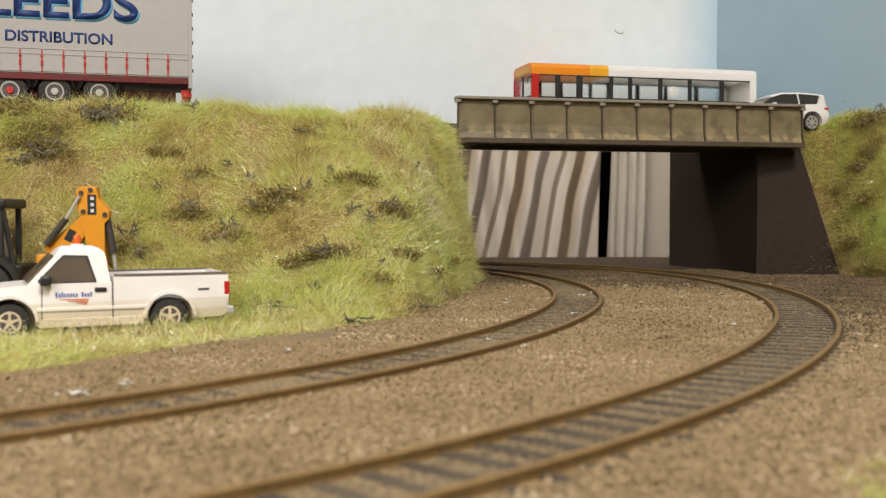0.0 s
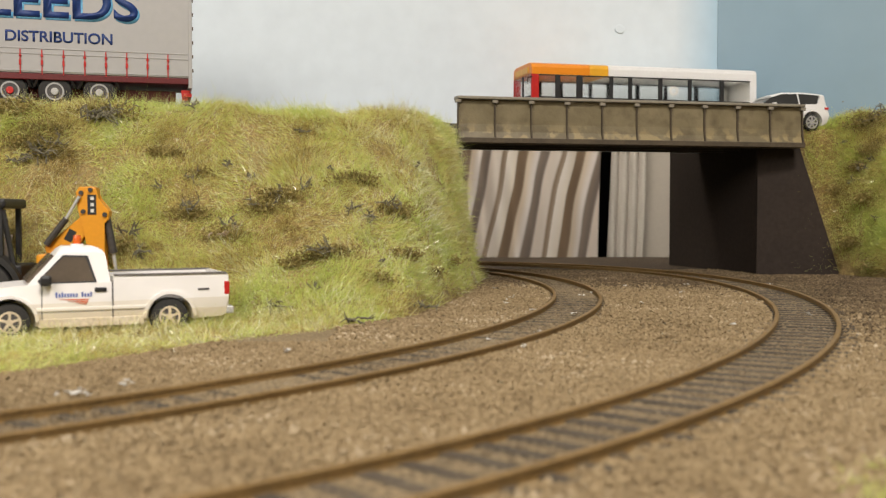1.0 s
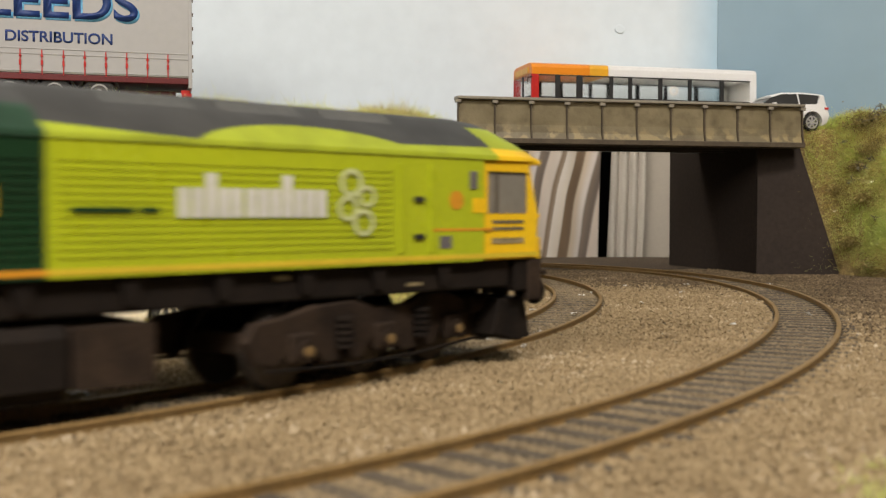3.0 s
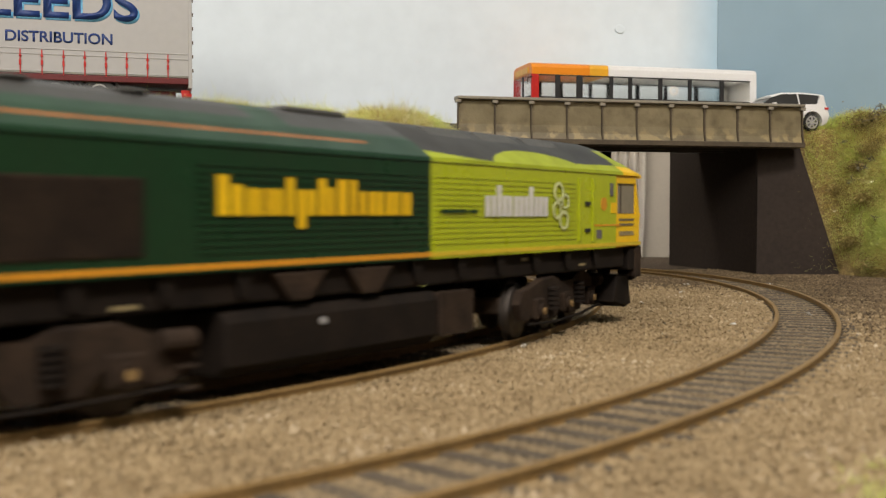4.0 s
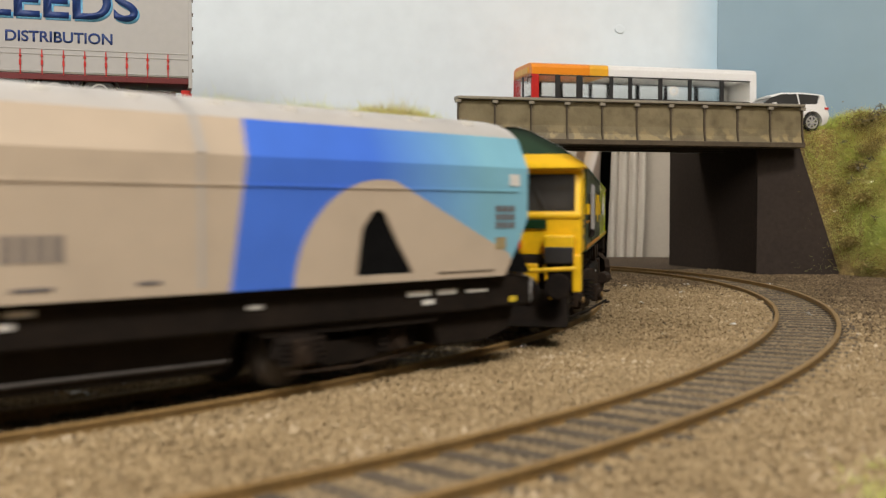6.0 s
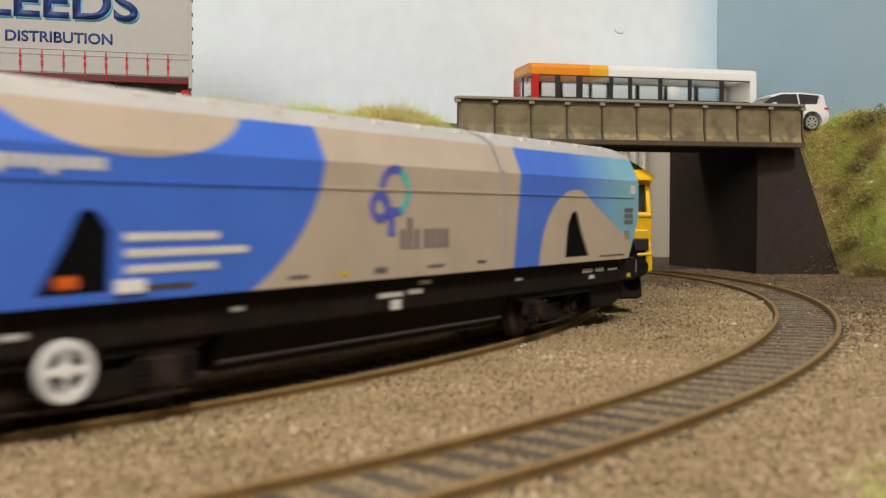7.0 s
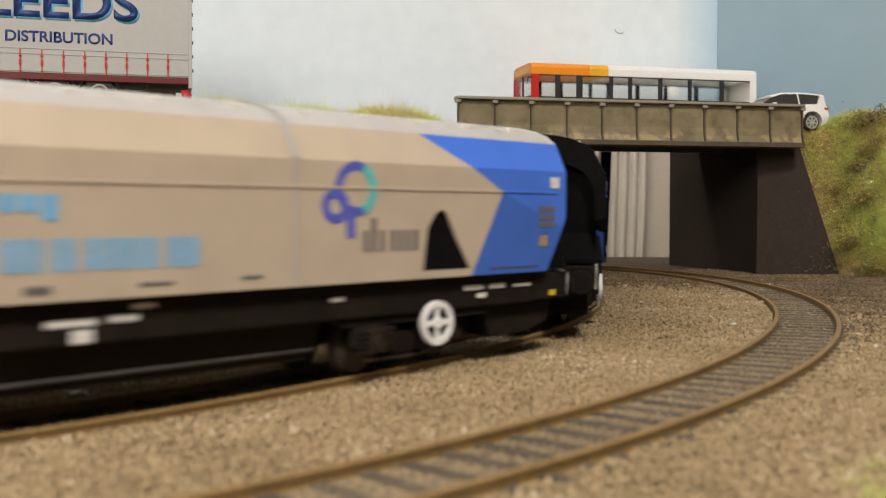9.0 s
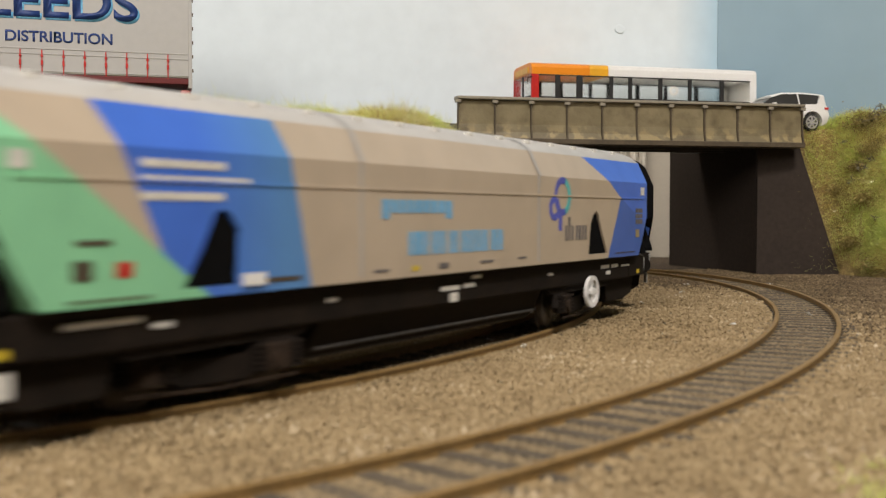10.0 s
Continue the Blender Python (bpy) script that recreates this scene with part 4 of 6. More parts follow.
def bus():
    th = thing("bus", "white single-deck bus with red and orange front", "bus")
    th.matrix_world = mm_pose(46.8, 545, 75.6, 14.0)
    long, wide = 132.7, 31.0
    part("skirt", box(9, long, 0, wide, 3.2, 17.2, 0.8), M["white"], th, "white lower body")
    part("front_skirt", box(0, 9, 0, wide, 3.2, 17.2, 1.0), M["red"], th, "red lower front")
    rf = [(-1.0, 29.6), (-1.0, 33.2), (0.8, 35.0), (4, 36.0), (wide - 4, 36.0), (wide - 0.8, 35.0), (wide + 0.0, 33.2), (wide, 29.6)]
    rf[0], rf[1] = (0.0, 29.6), (0.0, 33.2)
    part("roof", prism(rf, "x", 43.6, long, bev=0.5), M["white"], th, "white roof")
    part("front_roof", prism(rf, "x", 0, 33.0, bev=0.5), M["bus_orange"], th, "orange front of the roof")
    part("roof_band", prism(rf, "x", 33.0, 43.6), M["bus_amber"], th, "amber roof band")
    edges = [(4.2, 13.6), (16.3, 25.6), (28.9, 44.6), (46.5, 55.5), (57.6, 73.2), (75.5, 91.0), (93.0, 110.3), (112.6, 128.6)]
    posts = [(0.0, 4.2)] + [(a[1], b[0]) for a, b in zip(edges[:-1], edges[1:])] + [(128.6, long)]
    for near in (True, False):
        y0, y1 = (0.1, 1.3) if near else (wide - 1.3, wide - 0.1)
        for i, (a, b) in enumerate(posts):
            part("pillar", box(a, b, y0, y1, 17.0, 29.7, 0.12), M["red"] if i == 0 else M["white"] if i == len(posts) - 1 else M["black_trim"], th)
        for a, b in edges:
            pane = part("window", box(a - 0.1, b + 0.1, y0 + 0.4, y1 - 0.4, 17.1, 29.6), M["clear"], th, "clear side window")
            pane.visible_shadow = False
            part("rubber", box(a, b, y0 - 0.03, y0 + 0.3, 28.9, 29.5), M["black_trim"], pane)
            part("rubber", box(a, b, y0 - 0.03, y0 + 0.3, 17.1, 17.9), M["black_trim"], pane)
    part("windscreen_frame", box(0.0, 1.2, 1.2, wide - 1.2, 17.0, 18.6, 0.2), M["black_trim"], th)
    ws = part("windscreen", box(0.3, 0.8, 1.4, wide - 1.4, 17.2, 29.6), M["clear"], th, "clear windscreen")
    ws.visible_shadow = False
    part("windscreen_post", box(0.0, 1.0, 14.8, 16.2, 17, 29.8, 0.2), M["black_trim"], th)
    part("destination_box", box(-0.5, 0.5, 5, wide - 5, 30.4, 33.8, 0.3), M["bus_amber"], th)
    part("rear_wall", box(long - 1.0, long, 1.2, wide - 1.2, 17.0, 29.8, 0.3), M["white"], th)
    part("floor_pan", box(2, long - 2, 2, wide - 2, 12.5, 14.5, 0.2), M["seat"], th)
    for i in range(9):
        x = 24 + i * 11.4
        for y in (4.0, 20.0):
            part("seat", prism([(0, 14.4), (5.6, 14.4), (6.0, 18.4), (4.9, 18.5), (4.1, 16.6), (0, 16.4)], "y", y, y + 8), M["seat"], th).location.x = x * MM
    part("notice", ring((83, 1.9, 23.0), 2.6, 1.5, 0.15, "y", 20), M["offwhite"], th, "round white window sticker")
    for x in (30, 104):
        wheel(th, "wheel", (x, 3.0, 5.2), 5.2, 4.4, M["tyre"], M["chrome"])
        wheel(th, "wheel", (x, wide - 3.0, 5.2), 5.2, 4.4, M["tyre"], M["chrome"])
    part("mirror", rod([(0.5, 0.2, 28), (-2.2, -0.6, 27.4), (-2.6, -0.6, 24)], 0.35), M["black_trim"], th)
    part("roof_vent", box(88, 93, 10, 16, 35.9, 37.0, 0.3), M["black_trim"], th)
    return th


bus()


# ---------------------------------------------------------------- white estate car
def estate_car():
    th = thing("estate_car", "white off-road estate car with a black window band", "car")
    th.matrix_world = mm_pose(208.0, 555.0, 75.6, 11.5)
    w = 24.0

    def ring_at(x, z0, z1, tuck, top_tuck):
        return [(x, tuck, z0), (x, 0.2, z0 + 2.5), (x, 0.2, (z0 + z1) / 2 + 1), (x, top_tuck, z1), (x, w - top_tuck, z1), (x, w - 0.2, (z0 + z1) / 2 + 1), (x, w - 0.2, z0 + 2.5), (x, w - tuck, z0)]

    body = [ring_at(x, z0, z1, 1.5, t) for x, z0, z1, t in
            [(0, 5.2, 11.5, 1.5), (-0.8, 3.8, 13.6, 1.0), (-3, 3.0, 14.6, 0.9), (-12, 2.6, 14.3, 0.8), (-36, 2.6, 13.4, 0.8), (-42, 2.8, 12.8, 1.2), (-52, 3.2, 11.6, 1.8), (-55, 4.2, 9.4, 3.2)]]
    bd = part("body", loft(body), M["white"], th, "white painted body", True)
    arch = bmesh.new()
    for x in (-9.6, -45.5):
        disc((x, 1.0, 4.9), 5.7, 8, "y", 28, arch)
    cut(bd, arch)
    cabin = [[(x, t0, z0), (x, t1, z1), (x, w - t1, z1), (x, w - t0, z0)] for x, t0, z0, t1, z1 in
             [(-1.6, 1.4, 14.0, 2.2, 15.0), (-4.2, 1.0, 14.0, 3.4, 19.4), (-14, 0.9, 13.6, 3.6, 20.1), (-26, 0.9, 13.3, 3.6, 19.8), (-33, 1.0, 13.0, 3.8, 17.4), (-39, 1.4, 12.8, 2.2, 13.2)]]
    part("glasshouse", loft(cabin), M["glass"], th, "black tinted windows", True)
    roof = [[(x, 3.0, z), (x, 4.2, z + 0.9), (x, w - 4.2, z + 0.9), (x, w - 3.0, z)] for x, z in [(-1.4, 18.8), (-4, 19.3), (-14, 20.0), (-26, 19.7), (-32.5, 17.8)]]
    part("roof", loft(roof), M["white"], th, "white roof panel", True)
    part("rear_pillar", prism([(-1.2, 14.2), (-6.5, 14.4), (-4.2, 19.2), (-2.4, 19.0)], "y", 1.2, 3.2, bev=0.2), M["white"], th)
    part("window_post", rod([(-17, 0.75, 13.6), (-17, 3.4, 19.8)], 0.4), M["white"], th)
    for x in (-9.6, -45.5):
        wheel(th, "wheel", (x, 2.8, 4.7), 4.7, 3.6, M["tyre"], M["chrome"], 0.74, "y", 7)
        wheel(th, "wheel", (x, w - 2.8, 4.7), 4.7, 3.6, M["tyre"], M["chrome"], 0.74, "y", 7)
    part("sill_trim", box(-39, -15, -0.1, 1.4, 2.4, 4.0, 0.3), M["black_trim"], th, "black sill trim")
    part("tail_light", box(-2.4, 0.1, 0.3, 2.2, 11.4, 12.8, 0.3), M["red"], th, "red tail light")
    part("door_handle", box(-22, -19.6, -0.15, 0.5, 12.0, 12.5, 0.15), M["chrome"], th)
    part("mirror", box(-33.5, -31.5, -1.4, 0.6, 13.2, 14.8, 0.4), M["white"], th)
    return th


estate_car()


# ---------------------------------------------------------------- pick-up on the verge
M["pickup_white"] = livery("pickup_paint", (0.86, 0.835, 0.80), [((0.70, 0.62, 0.47), (0.72, 0.64, 0.50), -70, 0, [[("half", 0.004, -1, -7.3)]]),
                                                              ((0.77, 0.72, 0.63), (0.77, 0.72, 0.63), -70, 0, [[("half", 0.01, -1, -10.2), ("half", 0, 1, 7.3)]])], 0.32, 0.08)
M["dust"] = mat("dusty_white", (0.56, 0.46, 0.30), 0.6, (0.68, 0.60, 0.46), 90, 900, bump=0.05)
M["bed_grey"] = mat("bed_liner", (0.13, 0.12, 0.11), 0.8, (0.18, 0.165, 0.15), 90, 900)
M["pickup_glass"] = mat("dusty_glazing", (0.075, 0.060, 0.044), 0.2, (0.13, 0.10, 0.07), 70, 900, bump=0, spec=0.5, grain=0.1)
M["sign_blue"] = mat("sign_blue", (0.10, 0.15, 0.42), 0.5, bump=0)
M["swoosh"] = mat("orange_red_print", (0.66, 0.16, 0.06), 0.5, bump=0)
M["beacon"] = mat("beacon_amber", (0.72, 0.13, 0.02), 0.25, bump=0)
M["cab_inside"] = mat("cab_inside", (0.30, 0.23, 0.16), 0.85, (0.22, 0.17, 0.12), 90, 900)


def pickup():
    th = thing("pickup_truck", "dusty white pick-up truck with an amber beacon, parked on the grass", "pick-up truck")
    th.matrix_world = mm_pose(-61.9, 295, -2.9, 24.2)
    w = 25.5

    def ring_at(x, z0, zb, z1, t):
        return [(x, 0.9, z0), (x, 0.15, z0 + 2.5), (x, 0.0, zb), (x, t, z1), (x, w - t, z1), (x, w, zb), (x, w - 0.15, z0 + 2.5), (x, w - 0.9, z0)]

    body = [ring_at(x, z0, 11.0, z1, t) for x, z0, z1, t in
            [(0.2, 7.5, 16.2, 0.6), (-0.4, 5.2, 17.1, 0.4), (-2.0, 4.6, 17.1, 0.3), (-10, 4.2, 16.9, 0.3), (-31.6, 3.6, 16.6, 0.3)]]
    bed = part("bed", loft(body), M["pickup_white"], th, "white load bed", True)
    cutter = disc((-16.4, 1.0, 5.0), 6.5, 9, "y", 30)
    disc((-16.4, w - 1.0, 5.0), 6.5, 9, "y", 30, cutter)
    box(-30.2, -1.6, 1.6, w - 1.6, 9.5, 19, 0, cutter)
    cut(bed, cutter)
    part("bed_liner", box(-30.1, -1.7, 1.7, w - 1.7, 9.0, 9.6), M["bed_grey"], th, "dark grey bed floor")
    rim = bmesh.new()
    box(-31.4, -0.4, -0.1, 1.7, 16.8, 17.3, 0.15, rim)
    box(-31.4, -0.4, w - 1.7, w + 0.1, 16.8, 17.3, 0.15, rim)
    part("bed_rail", rim, M["bed_grey"], th, "grey bed rail caps")
    cab = [ring_at(x, z0, 11.0, z1, t) for x, z0, z1, t in [(-32.0, 3.6, 15.2, 0.3), (-50, 3.6, 15.0, 0.3), (-54, 3.8, 14.8, 0.4), (-64, 4.2, 14.0, 0.9), (-69.5, 4.8, 12.6, 2.0), (-71, 6.0, 10.0, 3.5)]]
    cb = part("cab_body", loft(cab), M["pickup_white"], th, "white cab body and bonnet", True)
    c2 = disc((-58.1, 1.0, 5.0), 6.5, 9, "y", 30)
    disc((-58.1, w - 1.0, 5.0), 6.5, 9, "y", 30, c2)
    cut(cb, c2)
    cabin = [[(x, 0.5, 14.6), (x + o, 2.6, z1), (x + o2, 4.4, z2), (x + o2, w - 4.4, z2), (x + o, w - 2.6, z1), (x, w - 0.5, 14.6)] for x, o, z1, o2, z2 in
             [(-32.2, -1.2, 22.6, -1.9, 24.0), (-36, 0, 23.4, 0, 24.9), (-44, 0, 23.3, 0, 24.8), (-53.8, 7.4, 22.6, 8.6, 24.0)]]
    part("cab_roof", loft(cabin), M["pickup_white"], th, "white cab roof", True)
    side = [(-36.6, 15.6), (-38.6, 22.0), (-44.4, 22.2), (-50.4, 16.2), (-50.0, 15.5)]
    for y0, k in ((0.0, 1), (w, -1)):
        bm = bmesh.new()
        vs = [bm.verts.new((x, y0 + k * (0.45 + (z - 14.6) * 0.245 + o), z)) for o in (-0.14, 0.9) for x, z in side]
        n = len(side)
        bm.faces.new(vs[:n])
        bm.faces.new(vs[n:])
        for i in range(n):
            bm.faces.new((vs[i], vs[(i + 1) % n], vs[n + (i + 1) % n], vs[n + i]))
        pane = part("side_window", bm, M["pickup_glass"], th, "brown tinted side window")
        rim_bm, mid = bmesh.new(), (-44.0, 18.6)
        wide_ = [(mid[0] + (x - mid[0]) * 1.1, mid[1] + (z - mid[1]) * 1.14) for x, z in side]
        vs = [[rim_bm.verts.new((x, y0 + k * (0.45 + (z - 14.6) * 0.245 - 0.2), z)) for x, z in o] for o in (wide_, side)]
        for i in range(n):
            rim_bm.faces.new((vs[0][i], vs[0][(i + 1) % n], vs[1][(i + 1) % n], vs[1][i]))
        part("window_rubber", rim_bm, M["black_trim"], pane, "black window rubber")
    bm = bmesh.new()
    q = [(-53.2, 2.0, 15.2), (-46.4, 4.4, 22.4), (-46.4, w - 4.4, 22.4), (-53.2, w - 2.0, 15.2)]
    lo = [bm.verts.new((x - 0.75, y, z + 0.45)) for x, y, z in q]
    hi = [bm.verts.new((x + 1.2, y, z - 0.8)) for x, y, z in q]
    bm.faces.new(lo)
    bm.faces.new(hi)
    for i in range(4):
        bm.faces.new((lo[i], lo[(i + 1) % 4], hi[(i + 1) % 4], hi[i]))
    part("windscreen", bm, M["pickup_glass"], th, "dusty windscreen")
    part("side_moulding", box(-51.5, -22.5, -0.35, 0.4, 7.6, 8.6, 0.2), M["pickup_white"], th)
    part("sill", box(-51.0, -23.5, -0.12, 0.6, 3.2, 5.6, 0.2), M["dust"], th, "dust-covered sill")
    gap = box(-32.05, -31.75, -0.06, 0.3, 4, 15.5)
    box(-50.2, -49.95, -0.06, 0.3, 5, 15.0, 0, gap)
    part("door_gap", gap, M["print_grey"], th)
    part("door_handle", box(-36.6, -33.4, -0.4, 0.3, 12.6, 13.8, 0.3), M["black_trim"], th, "black door handle")
    part("mirror", box(-50.5, -47.6, -2.6, -0.4, 14.6, 17.4, 0.7), M["black_trim"], th, "black door mirror")
    strokes = bmesh.new()
    for k in range(13):
        if k != 8:
            box(-46.6 + k * 0.74, -46.15 + k * 0.74, -0.12, 0.1, 11.3, 12.7 if k in (0, 2, 9, 12) else 12.3, 0, strokes)
    sign = part("door_sign", strokes, M["sign_blue"], th, "blue lettering reduced to short bars")
    for x0, x1, z in ((-46.2, -38.0, 10.5), (-43.6, -38.2, 9.9), (-41.4, -38.6, 9.3)):
        part("swoosh", prism([(x0, z + 0.35), (x1, z + 0.25), (x1 - 0.5, z - 0.15), (x0 + 2.0, z + 0.1)], "y", -0.12, 0.1), M["swoosh"], sign)
    part("headlight", prism([(-70.2, 9.4), (-66.6, 9.8), (-66.2, 12.4), (-69.2, 12.2)], "y", 0.8, 2.2, bev=0.2), M["chrome"], th, "clear headlight")
    for x in (-16.4, -58.1):
        flare = ring((x, 0.1, 5.0), 7.3, 6.4, 1.2, "y", 36)
        bmesh.ops.delete(flare, geom=[v for v in flare.verts if v.co.z < 4.6], context="VERTS")
        part("wheel_arch", flare, M["pickup_white"], th, "", True)
    part("tail_light", box(-1.1, 0.45, -0.12, 1.2, 10.8, 14.6, 0.3), M["red"], th, "red tail light")
    part("bumper", box(-0.5, 1.8, 0.5, w - 0.5, 5.2, 7.4, 0.4), M["chrome"], th)
    part("bed_mark", box(-8.6, -5.4, -0.1, 0.2, 12.2, 12.8), M["print_grey"], th, "small grey marking bar")
    for x in (-16.4, -58.1):
        wheel(th, "wheel", (x, 2.8, 5.0), 5.3, 4.2, M["tyre"], M["dust"], 0.56, "y", 5)
        wheel(th, "wheel", (x, w - 2.8, 5.0), 5.3, 4.2, M["tyre"], M["chrome"], 0.6, "y", 6)
    part("beacon_base", disc((-40.2, 9.0, 25.1), 1.7, 0.9, "z", 18, bev=0.2), M["pickup_white"], th)
    part("beacon", disc((-40.2, 9.0, 26.7), 1.25, 2.6, "z", 18, r2=0.95, bev=0.3), M["beacon"], th, "amber beacon", True)
    return th


pickup()


# ---------------------------------------------------------------- backhoe behind it
M["plant_yellow"] = mat("plant_yellow", (0.72, 0.30, 0.015), 0.4, (0.66, 0.27, 0.015), 40, 900, bump=0.03, grain=0.08)
M["dark_steel"] = mat("dark_steel", (0.05, 0.046, 0.043), 0.5, (0.08, 0.07, 0.06), 90, 900, metal=0.3)


def backhoe():
    """Built facing sideways: x to the back, where the digging arm is."""
    th = thing("backhoe_loader", "yellow backhoe loader with folded digging arm and black cab", "digger")
    th.matrix_world = mm_pose(-134.5, 332, -4.2, 6.0)
    frame_bm = bmesh.new()
    for x in (-29, -9.4):
        for y in (0, 19):
            box(x, x + 1.7, y, y + 1.7, 17, 37.5, 0.2, frame_bm)
    part("cab_frame", frame_bm, M["black_trim"], th, "black cab frame")
    part("cab_post", rod([(-7.8, 0.8, 36.5), (-4.4, 0.8, 17)], 0.9), M["black_trim"], th)
    part("cab_roof", box(-31, -6.4, -1.5, 22.5, 37.0, 40.2, 1.0), M["black_trim"], th, "black cab roof")
    for y in (0.6, 19.9):
        gl = part("cab_window", box(-27.2, -9.2, y, y + 0.5, 19, 37), M["clear"], th, "clear cab window")
        gl.visible_shadow = False
    part("cab_lower", box(-29, -2.0, 0, 21, 8, 18.6, 0.6), M["black_trim"], th)
    part("seat", prism([(-18, 18), (-11, 18), (-9, 28), (-11, 28.4), (-13, 21), (-18, 20.5)], "y", 6, 15), M["seat"], th)
    part("chassis", box(-62, 2, 3, 18, 6, 11, 0.6), M["plant_yellow"], th, "yellow chassis")
    part("bonnet", box(-58, -29.5, 4, 17, 11, 21, 1.2), M["plant_yellow"], th, "yellow bonnet")
    wheel(th, "rear_wheel", (-14, -0.5, 10.2), 10.2, 6.5, M["tyre"], M["plant_yellow"], 0.52, "y", 8)
    wheel(th, "rear_wheel", (-14, 21.5, 10.2), 10.2, 6.5, M["tyre"], M["plant_yellow"], 0.52, "y", 8)
    wheel(th, "front_wheel", (-52, -0.2, 6.4), 6.4, 5.0, M["tyre"], M["plant_yellow"], 0.55, "y", 8)
    wheel(th, "front_wheel", (-52, 21.2, 6.4), 6.4, 5.0, M["tyre"], M["plant_yellow"], 0.55, "y", 8)
    gd = ring((-14, 0, 10.2), 13.0, 11.2, 7.5, "y", 32)
    bmesh.ops.delete(gd, geom=[v for v in gd.verts if v.co.z < 12.0], context="VERTS")
    part("mudguard", gd, M["black_trim"], th, "black mudguard")
    part("slew_frame", box(2, 5.5, 2, 19, 5, 22, 0.6), M["plant_yellow"], th)
    boom = part("boom", prism([(3.0, 24.2), (15.8, 35.2), (18.0, 33.4), (17.4, 30.4), (13.0, 22.6), (9.0, 18.0), (4.5, 19.0)], "y", 8.4, 12.2, bev=0.4), M["plant_yellow"], th, "yellow lifting boom")
    part("boom_mark", box(9.4, 13.4, 8.25, 8.5, 27.4, 30.0, 0, None, Matrix.Translation((11.4, 0, 28)) @ Matrix.Rotation(radians(-62), 4, "Y") @ Matrix.Translation((-11.4, 0, -28.7))),
         M["black_trim"], boom, "dark marking plate")
    dip = part("dipper", prism([(13.4, 42.4), (14.4, 44.2), (18.6, 44.4), (20.0, 43.8), (20.4, 40.2), (24.2, 36.2), (23.8, 33.2), (22.2, 32.2), (22.8, 12.0), (19.8, 10.8), (15.4, 31.0), (14.0, 37.0)],
                               "y", 7.8, 12.8, bev=0.4), M["plant_yellow"], th, "yellow dipper arm")
    part("dipper_mark", box(17.2, 20.0, 7.6, 7.9, 35.0, 41.6), M["black_trim"], dip, "dark marking plate")
    for k in range(3):
        part("plate_bar", box(18.2, 19.3, 7.45, 7.7, 35.7 + k * 2.05, 36.8 + k * 2.05), M["offwhite"], dip, "pale bar of the plate's writing")
    pins = bmesh.new()
    for x, z in ((15.2, 42.2), (18.2, 43.2), (22.8, 35.0), (15.8, 36.0)):
        disc((x, 10.3, z), 0.75, 6.4, "y", 14, pins)
    part("pin", pins, M["dark_steel"], dip)
    ram = part("ram", rod([(22.6, 10.3, 34.6), (24.9, 10.3, 22.0)], 1.35, 10), M["dark_steel"], th, "black hydraulic ram")
    part("piston", rod([(24.9, 10.3, 22.2), (26.2, 10.3, 11.5)], 0.6, 10), M["chrome"], ram)
    ram2 = part("ram", rod([(4.0, 6.8, 25.0), (10.5, 6.8, 33.6)], 1.1, 10), M["dark_steel"], th, "black hydraulic ram")
    part("piston", rod([(10.5, 6.8, 33.6), (14.8, 6.8, 41.0)], 0.55, 10), M["chrome"], ram2)
    part("bucket", prism([(19, 12), (25, 11), (27, 4), (22, 0.5), (16, 2.5), (18, 7)], "y", 5, 16, bev=0.4), M["dark_steel"], th, "dark steel bucket")
    return th


backhoe()


# ---------------------------------------------------------------- train
BEIGE, BLUE, TEAL = (0.48, 0.395, 0.295), (0.06, 0.165, 0.64), (0.20, 0.44, 0.545)
STEEL, MINT, LOWBLUE = (0.10, 0.25, 0.52), (0.25, 0.58, 0.33), (0.045, 0.125, 0.46)
ROOF = (0.42, 0.395, 0.36)
below_roof = ("half", 0, -1, -47.0)
PAINT_ONE = livery("wagon_paint_one", BEIGE, [
    (BLUE, BLUE, -60, 0, [[("oval", -75, 44, 51, 33), below_roof], [("half", -1, 0, 75), below_roof]]),
    (BEIGE, BEIGE, 0, 1, [[("oval", -66, 51, 25, 11.5)]]),
    (BLUE, TEAL, 74, 104, [[("half", 1, -0.15, 40.7), below_roof]]),
    (ROOF, ROOF, 0, 1, [[("half", 0, 1, 47.0)]]),
    (BEIGE, BEIGE, 0, 1, [[("oval", 76, 17, 20, 20.3), ("half", -1, 0, -76)], [("oval", 76, 17, 36, 20.3), ("half", 1, 0, 75.9), ("half", -0.46, -1, -73.6)]])], 0.33, 0.12)
PAINT_TWO = livery("wagon_paint_two", BEIGE, [
    (BLUE, BLUE, 0, 1, [[("half", 1.11, 2.22, 183.7), ("half", 0, 1, 35.7), below_roof], [("half", 1.71, -0.99, 125.7), ("half", 0, -1, -35.75)]]),
    (LOWBLUE, LOWBLUE, 0, 1, [[("half", 1.71, -0.99, 125.7), ("half", -0.75, -2.0, -142)]]),
    (BLUE, STEEL, -80, -60, [[("half", 1, 0.5, -75.2), ("half", -1, -0.25, 48.4), below_roof]]),
    (ROOF, ROOF, 0, 1, [[("half", 0, 1, 47.0)]]),
    (MINT, MINT, 0, 1, [[("half", -2.11, -3.01, 109.6), below_roof]])], 0.33, 0.12)
M["logo_blue"] = mat("logo_blue", (0.06, 0.09, 0.42), 0.45, (0.10, 0.11, 0.45), 60, 800, bump=0)
